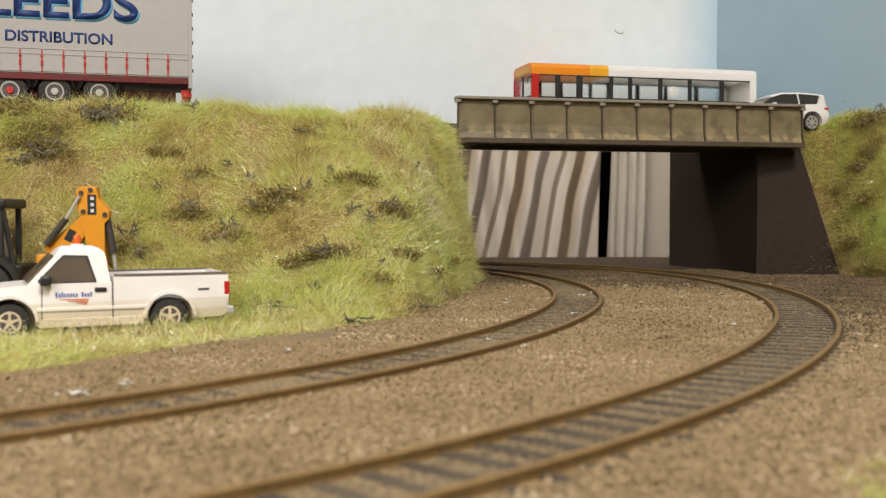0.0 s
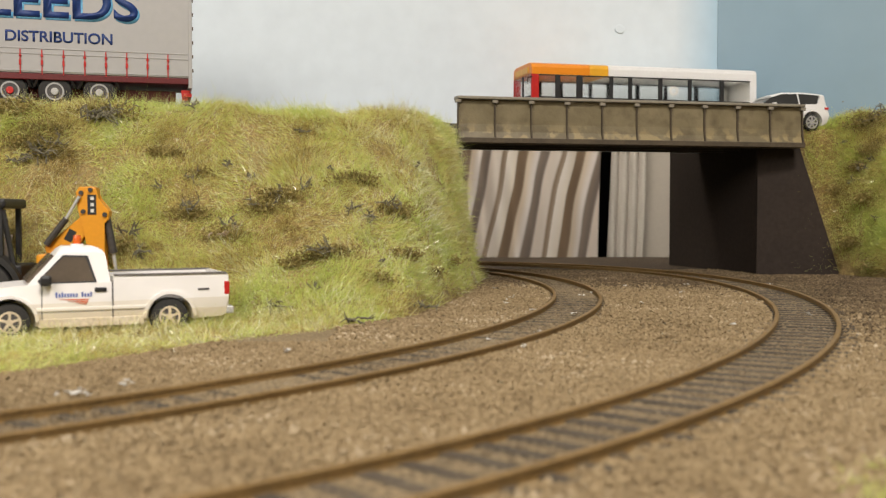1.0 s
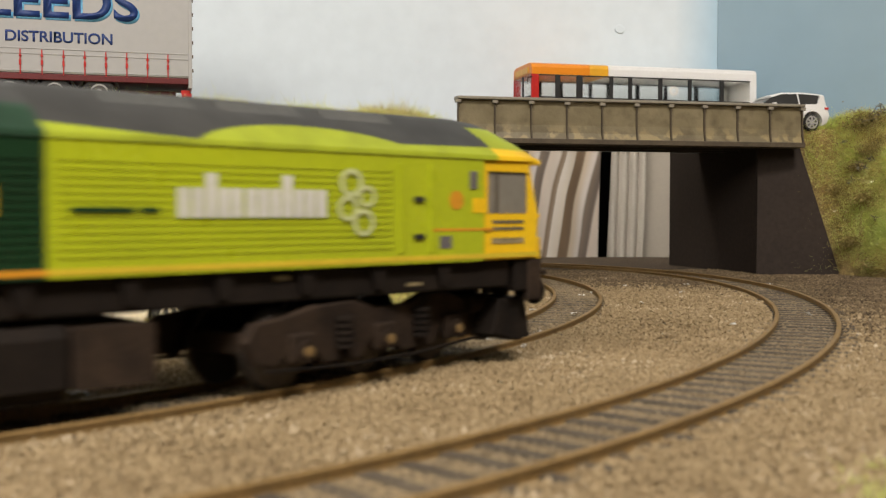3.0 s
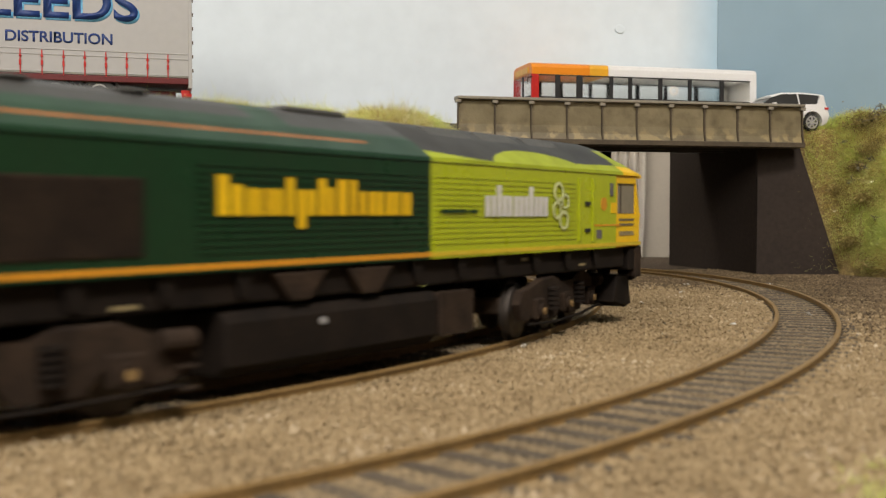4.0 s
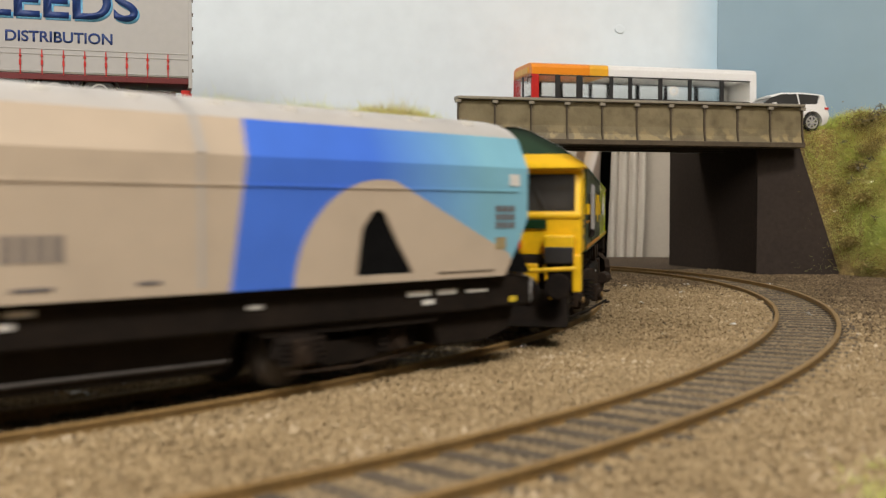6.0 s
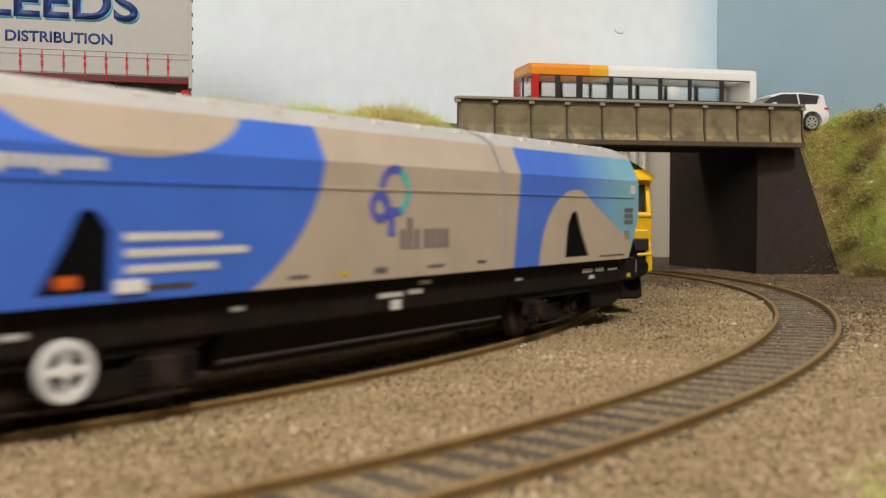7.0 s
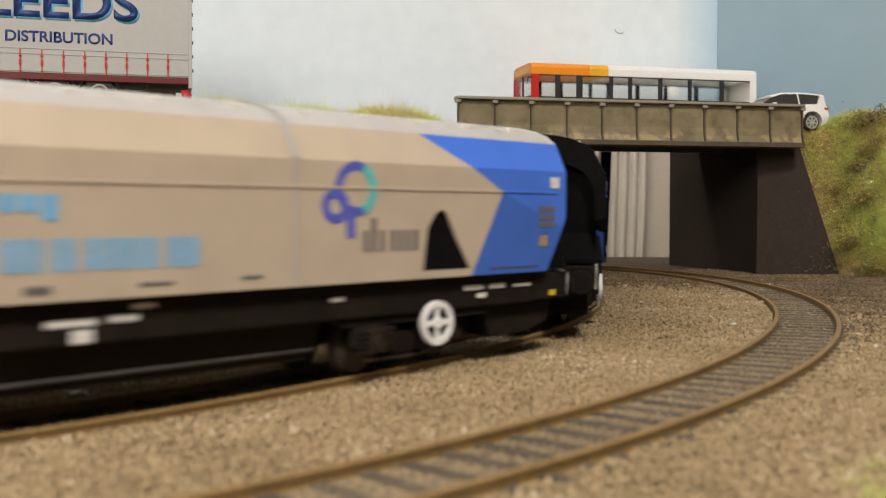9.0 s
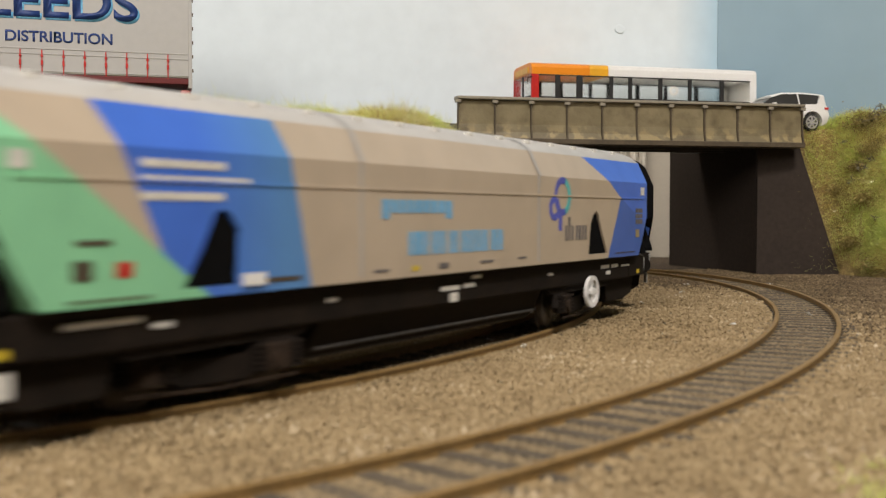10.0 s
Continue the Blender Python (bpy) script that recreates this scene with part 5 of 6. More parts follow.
M["logo_green"] = mat("logo_green", (0.10, 0.50, 0.36), 0.45, (0.09, 0.42, 0.48), 60, 800, bump=0)
M["print_blue"] = mat("print_light_blue", (0.15, 0.42, 0.68), 0.45, bump=0)
M["wheel_steel"] = mat("wheel_steel", (0.10, 0.085, 0.07), 0.5, (0.05, 0.04, 0.032), 150, 1200, metal=0.5)
M["yellow_mark"] = mat("yellow_mark", (0.65, 0.48, 0.03), 0.5, bump=0)
M["pale_lime"] = mat("pale_lime_print", (0.60, 0.64, 0.30), 0.45, bump=0)

M["cab_glass"] = mat("cab_glazing", (0.16, 0.15, 0.12), 0.12, (0.22, 0.20, 0.16), 60, 500, bump=0, spec=0.6, grain=0.1)
WHEELSETS, BOGIES, TRAIN = [], [], []


def wheelset(parent, x, r):
    bm = bmesh.new()
    for y in (-7.6, 7.6):
        disc((0, y, 0), r, 2.2, "y", 28, bm, bev=0.25)
        disc((0, y + (0.9 if y < 0 else -0.9), 0), r * 1.08, 0.4, "y", 28, bm)
        for k in range(4):
            a = math.pi / 2 * k
            disc((math.cos(a) * r * 0.55, y, math.sin(a) * r * 0.55), r * 0.13, 2.5, "y", 8, bm)
    disc((0, 0, 0), 1.1, 24, "y", 10, bm)
    ob = part("wheelset", bm, M["wheel_steel"], parent, "", True)
    WHEELSETS.append((ob, x, r))
    return ob


def bogie_heavy(parent, x):
    """Three axles in a deep cast side frame."""
    bo = part("bogie", box(-30, 30, -6.5, 6.5, 6.5, 10.5, 0.5), M["bogie"], parent, "weathered brown three-axle bogie")
    BOGIES.append((bo, x))
    outline = [(-35, 9.5), (-33, 12.6), (-25, 13.2), (-19, 14.6), (-8, 15.0), (-2, 12.8), (8, 12.8), (13, 14.8), (22, 14.8), (28, 12.2), (34, 12.0), (35.5, 9.0), (33, 5.4), (27, 4.6),
               (25, 8.2), (19, 8.2), (16.5, 4.2), (6, 4.0), (3.6, 8.0), (-3.6, 8.0), (-6, 4.0), (-16.5, 4.2), (-19, 8.2), (-25, 8.2), (-28, 4.8), (-33, 5.6)]
    for y0, y1 in ((-13.6, -11.4), (11.4, 13.6)):
        part("side_frame", prism(outline, "y", y0, y1, bev=0.4), M["bogie"], bo)
    for ax in (-22.7, 0, 22.7):
        for y in (-14.0, 14.0):
            bm = box(ax - 3.0, ax + 3.0, y - 0.9, y + 0.9, 5.2, 10.2, 0.4)
            disc((ax, y + (-1.1 if y < 0 else 1.1), 7.2), 1.9, 1.2, "y", 16, bm)
            part("axle_box", bm, M["bogie"], bo)
            part("axle_cap", disc((ax, y + (-1.9 if y < 0 else 1.9), 7.2), 0.9, 0.5, "y", 12), M["rail"], bo, "rusty orange axle cap")
        wheelset(bo, ax, 6.9)
    for sx in (-11.5, 11.5):
        for y in (-14.2, 14.2):
            bm = bmesh.new()
            for k in range(5):
                disc((sx, y, 7.0 + k * 1.25), 2.0, 0.75, "z", 12, bm)
            part("spring", bm, M["underframe"], bo)
    for y in (-14.8, 14.8):
        part("brake_pipe", rod([(-32, y, 4.6), (-10, y, 3.4), (10, y, 3.4), (32, y, 4.6)], 0.35), M["underframe"], bo)
        part("brake_cylinder", disc((31, y * 0.97, 11.6), 1.8, 6, "x", 12, bev=0.3), M["bogie"], bo)
        for k in range(3):
            part("step", box(31.0, 34.2, y - 0.8, y + 0.8, 3.8 + 3.4 * k, 4.3 + 3.4 * k, 0.1), M["bogie"], bo)
    return bo


def bogie_light(parent, x):
    """Two axles with inboard-looking bar frames and coil springs."""
    bo = part("bogie", box(-16, 16, -6.5, 6.5, 6, 9, 0.5), M["underframe"], parent, "black two-axle bogie")
    BOGIES.append((bo, x))
    outline = [(-19, 6.0), (-18, 9.4), (-9, 9.8), (-6, 7.4), (6, 7.4), (9, 9.8), (18, 9.4), (19, 6.0), (17, 4.4), (9, 4.4), (6.5, 3.2), (-6.5, 3.2), (-9, 4.4), (-17, 4.4)]
    for y0, y1 in ((-13.0, -11.2), (11.2, 13.0)):
        part("side_frame", prism(outline, "y", y0, y1, bev=0.35), M["underframe"], bo)
    for ax in (-13.0, 13.0):
        wheelset(bo, ax, 6.2)
        for y in (-13.4, 13.4):
            bm = box(ax - 2.6, ax + 2.6, y - 0.8, y + 0.8, 4.2, 9.0, 0.4)
            disc((ax, y + (-1.0 if y < 0 else 1.0), 6.2), 1.7, 1.0, "y", 14, bm)
            part("axle_box", bm, M["bogie"], bo)
            for o in (-4.2, 4.2):
                sp = bmesh.new()
                for k in range(5):
                    disc((ax + o, y, 5.0 + k * 0.95), 1.3, 0.6, "z", 10, sp)
                part("spring", sp, M["underframe"], bo)
    for y in (-13.8, 13.8):
        part("brake_rod", rod([(-17, y, 3.2), (0, y, 2.6), (17, y, 3.2)], 0.3), M["bogie"], bo)
    return bo


def buffer_pair(parent, x, sign, z, black):
    for y in (-11.5, 11.5):
        bf = part("buffer", disc((x + sign * 2.0, y, z), 1.9, 4.0, "x", 18), black, parent)
        part("buffer_head", disc((x + sign * 4.5, y, z), 3.1, 1.0, "x", 24, bev=0.3), M["underframe"], bf)
    hook = box(min(x, x + sign * 4), max(x, x + sign * 4), -0.7, 0.7, z - 1.2, z + 1.2, 0.3)
    part("coupling_hook", hook, M["underframe"], parent)


def bars(parent, name, spans, z0, z1, y, material, label, deep=0.1, split=False):
    """Lettering that stays unread: one plain bar for each stroke or word."""
    if split:
        return [bars(parent, name, [s], z0, z1, y, material, label, deep) for s in spans]
    bm = bmesh.new()
    for s in spans:
        a, b = s[0], s[1]
        lo, hi = (s[2], s[3]) if len(s) > 2 else (z0, z1)
        box(a, b, y - deep, y + 0.05, lo, hi, 0, bm)
    return part(name, bm, material, parent, label)


def locomotive():
    th = thing("locomotive", "diesel locomotive, dark green and lime with yellow cab ends", "locomotive")
    W = 17.2
    wall = [(-W, 21.4), (-W, 42.4), (W, 42.4), (W, 21.4)]
    tent = [(-W - 0.3, 42.1), (-W - 0.1, 43.0), (-12, 46.6), (-5.2, 50.4), (-2.2, 51.5), (0, 51.8), (2.2, 51.5), (5.2, 50.4), (12, 46.6), (W + 0.1, 43.0), (W + 0.3, 42.1)]
    rear = part("body_rear", prism(wall, "x", -107.2, 17.5), M["green"], th, "dark green body side")
    front = part("body_front", prism(wall, "x", 17.5, 107.6), M["lime"], th, "lime green body side")
    grey, lime, green, yellow = (0.045, 0.043, 0.038), (0.33, 0.385, 0.016), (0.010, 0.041, 0.016), (0.82, 0.51, 0.010)
    roof_f = livery("roof_paint_front", grey, [(lime, lime, 0, 1, [[("oval", 66, 41, 25, 5.8)], [("half", 1, 0, 84), ("half", 0.02, -1, -42.6)], [("half", 1, 0, 112), ("half", 0, -1, -49.5)],
                                                                   [("half", -0.06, -1, -45.6), ("half", -1, 0, -52)]]),
                                                (grey, grey, 0, 1, [[("half", 1, 0.5, 64), ("half", -1, 0, -52), ("half", 0, 1, 43.6), ("half", -1, 0.9, -4.0)]]),
                                                (yellow, yellow, 0, 1, [[("half", 1, 0, 111.5), ("half", 0, -1, -44.6)]])], 0.6, 0.35)
    roof_r = livery("roof_paint_rear", green, [(grey, grey, 0, 1, [[("half", -1, 0, 26), ("half", 1, 0, -84), ("half", 0, 1, 48.3), ("half", -1, 1.5, 99)], [("half", 1, 0, -18), ("half", 0, 1, 47.4)]]),
                                                ((0.28, 0.10, 0.02), (0.28, 0.10, 0.02), 0, 1, [[("half", 0, 1, 44.9), ("half", 0, -1, -45.5), ("half", -1, 0, 0), ("half", 1, 0, -107)]]),
                                                (yellow, yellow, 0, 1, [[("half", -1, 0, 111.5), ("half", 0, -1, -45.2)]])], 0.45, 0.3)
    part("roof_rear", prism(tent, "x", -125.2, 17.5), roof_r, th, "dark green roof")
    nose = [[(x, y * k, 42.1 + (z - 42.1) * h) for y, z in tent] for x, k, h in ((17.5, 1, 1), (112, 1, 1), (119, 0.995, 0.94), (123.5, 0.98, 0.78), (125.2, 0.96, 0.5))]
    part("roof_front", loft(nose), roof_f, th, "grey and lime roof", True)
    # ribbed doors and grilles along the sides
    for s in (-1, 1):
        y = s * W
        bm = bmesh.new()
        for k in range(13):
            box(19, 83, min(y, y + s * 0.16), max(y, y + s * 0.16), 24.4 + k * 1.2, 25.05 + k * 1.2, 0, bm)
        part("louvre_panel", bm, M["lime"], front)
        bm = bmesh.new()
        for k in range(13):
            box(-47, 16.6, min(y, y + s * 0.2), max(y, y + s * 0.2), 24.4 + k * 1.2, 25.05 + k * 1.2, 0, bm)
        part("louvre_panel", bm, M["green"], rear)
        part("radiator_grille", box(-88.5, -57.2, min(y, y + s * 0.3), max(y, y + s * 0.3), 24.4, 36.4, 0.1), M["bogie"], rear, "dark grey radiator grille")
        bm = bmesh.new()
        for k in range(24):
            box(-88 + k * 1.3, -87.5 + k * 1.3, min(y + s * 0.3, y + s * 0.5), max(y + s * 0.3, y + s * 0.5), 24.8, 36.0, 0, bm)
        part("grille_mesh", bm, M["underframe"], rear)
        for x0, x1 in ((-107.2, 17.5), (17.5, 124.0)):
            part("side_stripe", box(x0, x1, min(y, y + s * 0.12), max(y, y + s * 0.12), 21.9, 22.9), M["orange"] if x0 < 0 else M["yellow_mark"], th, "orange-yellow lining stripe")
        for x in (85.0, 92.8):
            part("door_edge", box(x - 0.35, x + 0.35, min(y, y + s * 0.4), max(y, y + s * 0.4), 23.5, 40.5, 0.1), M["lime"], front)
        hd = bmesh.new()
        for x, z in ((89.8, 33.8), (89.8, 26.6)):
            box(x - 1.5, x + 1.2, min(y, y + s * 0.5), max(y, y + s * 0.5), z - 0.5, z + 0.5, 0.1, hd)
        part("door_handle", hd, M["black_trim"], front, "black door handles")
        part("vent", box(103.4, 105.4, min(y, y + s * 0.3), max(y, y + s * 0.3), 36.0, 39.6, 0.1), M["print_grey"], front)
        for x in (-100.0, -90.4):
            part("handrail", rod([(x, y + s * 1.2, 27), (x, y + s * 1.2, 38.6)], 0.38, 8), M["curtain_side"], rear, "grey handrail")
        part("marker_plate", box(-107.0, -104.4, min(y, y + s * 0.8), max(y, y + s * 0.8), 30.8, 33.6, 0.1), M["yellow"], rear, "yellow marker plate")
        part("rail_band", box(-104.2, -91.0, min(y, y + s * 0.25), max(y, y + s * 0.25), 28.6, 29.3), M["orange"], rear)
    # lettering and signs on the side towards the tracks' outside, as plain shapes
    y = -W - 0.42
    widths = [(5.6, 0), (3.6, 1), (4.0, 1), (1.8, 0), (4.6, 2), (4.2, 0), (2.8, 0), (1.7, 0), (1.8, 1), (4.4, 1), (4.0, 1), (3.2, 1)]
    spans, x = [], -42.6
    for w_, kind in widths:
        lo, hi = (28.4 if kind == 2 else 30.7), (37.4 if kind == 0 else 35.3)
        if w_ < 3:
            spans.append((x, x + w_, lo, hi))
        else:
            spans += [(x, x + w_ * 0.44, lo, hi), (x + w_ * 0.58, x + w_, 30.7, min(hi, 35.9))]
        x += w_ + 1.0
    bars(rear, "side_lettering", spans, 0, 0, y, M["yellow"], "yellow lettering reduced to bars", 0.12)
    spans, x = [], 38.4
    for w_, hi in ((4.4, 35.2), (4.2, 37.6), (4.6, 35.2), (4.2, 35.2), (4.2, 37.6), (4.2, 35.2)):
        spans += [(x, x + 1.8, 30.4, hi), (x + w_ - 1.8, x + w_, 30.4, 35.2)]
        x += w_ + 0.6
    bars(front, "side_lettering", spans, 0, 0, y, M["offwhite"], "white lettering reduced to bars", 0.12)
    bars(front, "small_lettering", [(21, 31, 31.2, 32.0), (32, 35, 31.2, 32.0)], 0, 0, y, M["green"], "small green lettering reduced to a bar")
    em = bmesh.new()
    for cx, cz, r in ((73.0, 36.6, 2.6), (76.6, 34.2, 2.0), (72.2, 32.0, 2.3), (75.8, 29.4, 2.5)):
        ring((cx, y - 0.05, cz), r, r * 0.68, 0.14, "y", 20, em)
    part("emblem", em, M["pale_lime"], front, "white ring emblem")
    part("roundel", disc((99.7, -W - 0.06, 33.7), 1.9, 0.14, "y", 20), M["orange"], front, "orange roundel")
    part("warning_plate", box(104.2, 108.0, -W - 0.12, -W, 31.2, 34.2), M["yellow"], front, "yellow plate")
    part("data_panel", box(95.2, 98.4, -W - 0.12, -W, 24.2, 26.6), M["print_grey"], front)
    bars(front, "lining", [(93.5, 110, 27.6, 28.1)], 0, 0, -W, M["orange"], "thin orange lining")
    # the two cabs
    for s in (-1, 1):
        x_in = -107.2 if s < 0 else 107.6
        face = 124.4
        shape = [(x_in, 21.4), (s * face, 21.4), (s * (face + 0.5), 30.8), (s * (face - 2.6), 42.3), (x_in, 42.3)]
        cab = part("cab", prism(shape, "y", -16.9, 16.9, bev=0.8), M["yellow"], th, "yellow cab end")
        tool = bmesh.new()
        for y0, y1 in ((-15.2, -1.7), (1.7, 15.2)):
            box(min(s * 121.3, s * 128), max(s * 121.3, s * 128), y0, y1, 31.6, 40.6, 0.0, tool)
        for y0, y1 in ((-18, -16.1), (16.1, 18)):
            box(min(s * 108.6 if s < 0 else 109.0, s * 121.4), max(s * 108.6 if s < 0 else 109.0, s * 121.4), y0, y1, 31.0, 39.8, 0.0, tool)
        cut(cab, tool)
        for y0, y1 in ((-15.0, -1.9), (1.9, 15.0)):
            fr = part("front_window", box(min(s * 121.2, s * 121.9), max(s * 121.2, s * 121.9), y0, y1, 31.8, 40.4), M["glass"], cab, "dark front window")
            part("window_rubber", loft([[(s * 122.1, a, b) for a, b in ((y0, 31.7), (y1, 31.7), (y1, 40.5), (y0, 40.5))], [(s * 122.1, a, b) for a, b in ((y0 + 0.8, 32.5), (y1 - 0.8, 32.5), (y1 - 0.8, 39.7), (y0 + 0.8, 39.7))]], None, False),
                 M["black_trim"], fr)
            part("wiper", rod([(s * 122.6, (y0 + y1) / 2, 31.6), (s * 122.6, (y0 + y1) / 2 + 3, 37.5)], 0.2), M["black_trim"], fr)
        for y in (-16.3, 16.3):
            a, b = sorted((s * 108.7 if s < 0 else 109.1, s * 121.3))
            part("side_window", box(a, b, y - 0.1, y + 0.1, 31.1, 39.7), M["glass"] if s < 0 else M["cab_glass"], cab, "tinted cab side window")
            part("window_bar", box(s * 112 - 0.4, s * 112 + 0.4, y - 0.3, y + 0.3, 31.1, 39.7, 0.1), M["girder_dark"], cab)
            for z0, z1 in ((29.0, 29.7), (27.6, 28.3), (24.8, 26.0)):
                part("side_vent", box(a + 1.0, b - 1.5, min(y * 1.04, y * 1.046), max(y * 1.04, y * 1.046), z0, z1, 0.0), M["girder"], cab)
        part("brow", box(min(s * 121.8, s * 125.2), max(s * 121.8, s * 125.2), -17, 17, 41.4, 42.6, 0.3), M["yellow"], cab)
        arch = [(-16.2, 41.9), (-16.2, 42.6)] + [(-16.2 + k * 3.24, 42.6 + 0.9 * math.sin(math.pi * k / 10)) for k in range(1, 10)] + [(16.2, 42.6), (16.2, 41.9)]
        if s < 0:
            part("brow_arch", prism(arch, "x", -126.0, -124.9), M["yellow"], cab)
            part("top_lamp", disc((-126.2, 0, 42.7), 0.9, 0.9, "x", 14, bev=0.15), M["black_trim"], cab, "small dark top lamp")
            part("roof_lip", loft([[(x, y * k_, 42.1 + (z - 42.1) * k_) for y, z in tent[1:-1]] for x, k_ in ((-126.2, 1.0), (-124.8, 1.015))], None, False, False), M["green"], cab, "dark green roof lip")
        part("ledge", box(min(s * 123.6, s * 125.3), max(s * 123.6, s * 125.3), -16.8, 16.8, 29.9, 31.2, 0.4), M["yellow"], cab)
        part("front_plate", box(min(s * 124.5, s * 125.2), max(s * 124.5, s * 125.2), -8.5, 2.8, 27.4, 29.6, 0.1), M["green"], cab, "green plate with its writing left plain")
        lamp = part("tail_lamp", disc((s * 125.3, -1.0, 23.6), 1.8, 1.8, "x", 18, bev=0.3), M["beacon"], cab, "orange-red lamp")
        part("lamp_ring", ring((s * 125.4, -1.0, 23.6), 2.2, 1.8, 1.4, "x", 18), M["yellow"], lamp)
        for y in (-11.6, 11.6):
            hl = part("headlight_box", box(min(s * 124.0, s * 127.4), max(s * 124.0, s * 127.4), y - 3.6, y + 3.6, 19.6, 26.0, 0.5), M["yellow"], cab)
            part("headlight", box(min(s * 127.2, s * 127.8), max(s * 127.2, s * 127.8), y - 3.5, y + 3.5, 19.2, 23.2, 0.3), M["black_trim"], hl, "dark headlight cluster")
        low = M["yellow"] if s < 0 else M["bogie"]
        part("buffer_beam", box(min(s * 118, s * 124.6), max(s * 118, s * 124.6), -16.4, 16.4, 14.5, 21.2, 0.5), M["underframe"], cab)
        for y0, y1 in ((-16.8, -14.7), (14.7, 16.8)):
            part("corner_step", box(min(s * 121.6, s * 125.8), max(s * 121.6, s * 125.8), y0, y1, 12.4, 21.4, 0.4), low, cab, "corner step plate")
        for y0, y1 in ((-6.6, -2.6), (2.6, 7.2)):
            part("valance", box(min(s * 124.6, s * 126.4), max(s * 124.6, s * 126.4), y0, y1, 10.8, 19.2, 0.4), low, cab)
        part("front_rail", rod([(s * 128.2, -15.6, 18.2), (s * 128.6, -5, 17.6), (s * 128.6, 5, 17.6), (s * 128.2, 15.6, 18.2)], 0.55, 8), low, cab)
        for y in (-9, 0, 9):
            part("hose", rod([(s * 125.4, y + 1, 18.6), (s * 128.4, y, 15.4), (s * 127.4, y - 0.8, 11.0)], 0.5, 8), low if y else M["underframe"], cab)
        part("snowplough", prism([(s * 116, 13), (s * 124, 13), (s * 126, 4.2), (s * 122, 3.4), (s * 114, 5.4)], "y", -13.5, 13.5, bev=0.5), M["underframe"], cab, "black snowplough")
        buffer_pair(th, s * 124.6, s, 14.0, M["underframe"])
    # frame, tanks and gear below the body
    part("solebar", box(-117, 117, -15.4, 15.4, 15.6, 21.3, 0.5), M["underframe"], th, "black solebar")
    for k in range(13):
        for y0, y1 in ((-16.4, -15.2), (15.2, 16.4)):
            part("bracket", prism([(0, 21.2), (4.0, 21.2), (2.8, 16.8), (1.2, 16.8)], "y", y0, y1), M["underframe"], th).location.x = (-104 + k * 16.6) * MM
    for x in (-22, -2):
        for y0, y1 in ((-17.0, -13), (13, 17.0)):
            part("gusset", prism([(x - 7, 20.5), (x + 7, 20.5), (x + 2.5, 15.4), (x - 2.5, 15.4)], "y", y0, y1, bev=0.3), M["bogie"], th)
    tank = [(-16.6, 12.6), (-15.4, 14.4), (15.4, 14.4), (16.6, 12.6), (16.6, 5.2), (14.0, 3.0), (-14.0, 3.0), (-16.6, 5.2)]
    part("fuel_tank", prism(tank, "x", -40, 21, bev=0.6), M["underframe"], th, "black fuel tank")
    part("battery_box", prism([(-16.9, 14.0), (16.9, 14.0), (16.9, 4.6), (-16.9, 4.6)], "x", 21.6, 35, bev=0.6), M["bogie"], th, "weathered battery box")
    part("tank_cap", disc((-16, -16.8, 11.2), 0.7, 0.5, "y", 12), M["curtain_side"], th)
    bars(th, "frame_mark", [(58, 61, 19.4, 20.2), (88, 92, 17.0, 17.6), (-62, -57, 16.4, 17.0), (-96, -92, 18.6, 19.1)], 0, 0, -15.5, M["girder"], "small dull yellow marking", split=True)
    part("exhaust", box(-12, 6, -3.5, 3.5, 51.0, 52.2, 0.5), M["roof_grey"], th)
    for x in (30, 52, 74):
        part("roof_hatch", loft([[(x, -8.2, 48.7), (x, -4.8, 50.9), (x, 4.8, 50.9), (x, 8.2, 48.7)], [(x + 17, -8.2, 48.7), (x + 17, -4.8, 50.9), (x + 17, 4.8, 50.9), (x + 17, 8.2, 48.7)]]), M["roof_grey"], th, "dark grey roof hatch")
    for x in (-70, -48):
        part("roof_fan", disc((x, 0, 51.5), 4.6, 0.6, "z", 24, bev=0.2), M["roof_grey"], th)
    for x in (-81, 81):
        bogie_heavy(th, x)
    TRAIN.append((th, 0.0, 86.0))
    return th


locomotive()


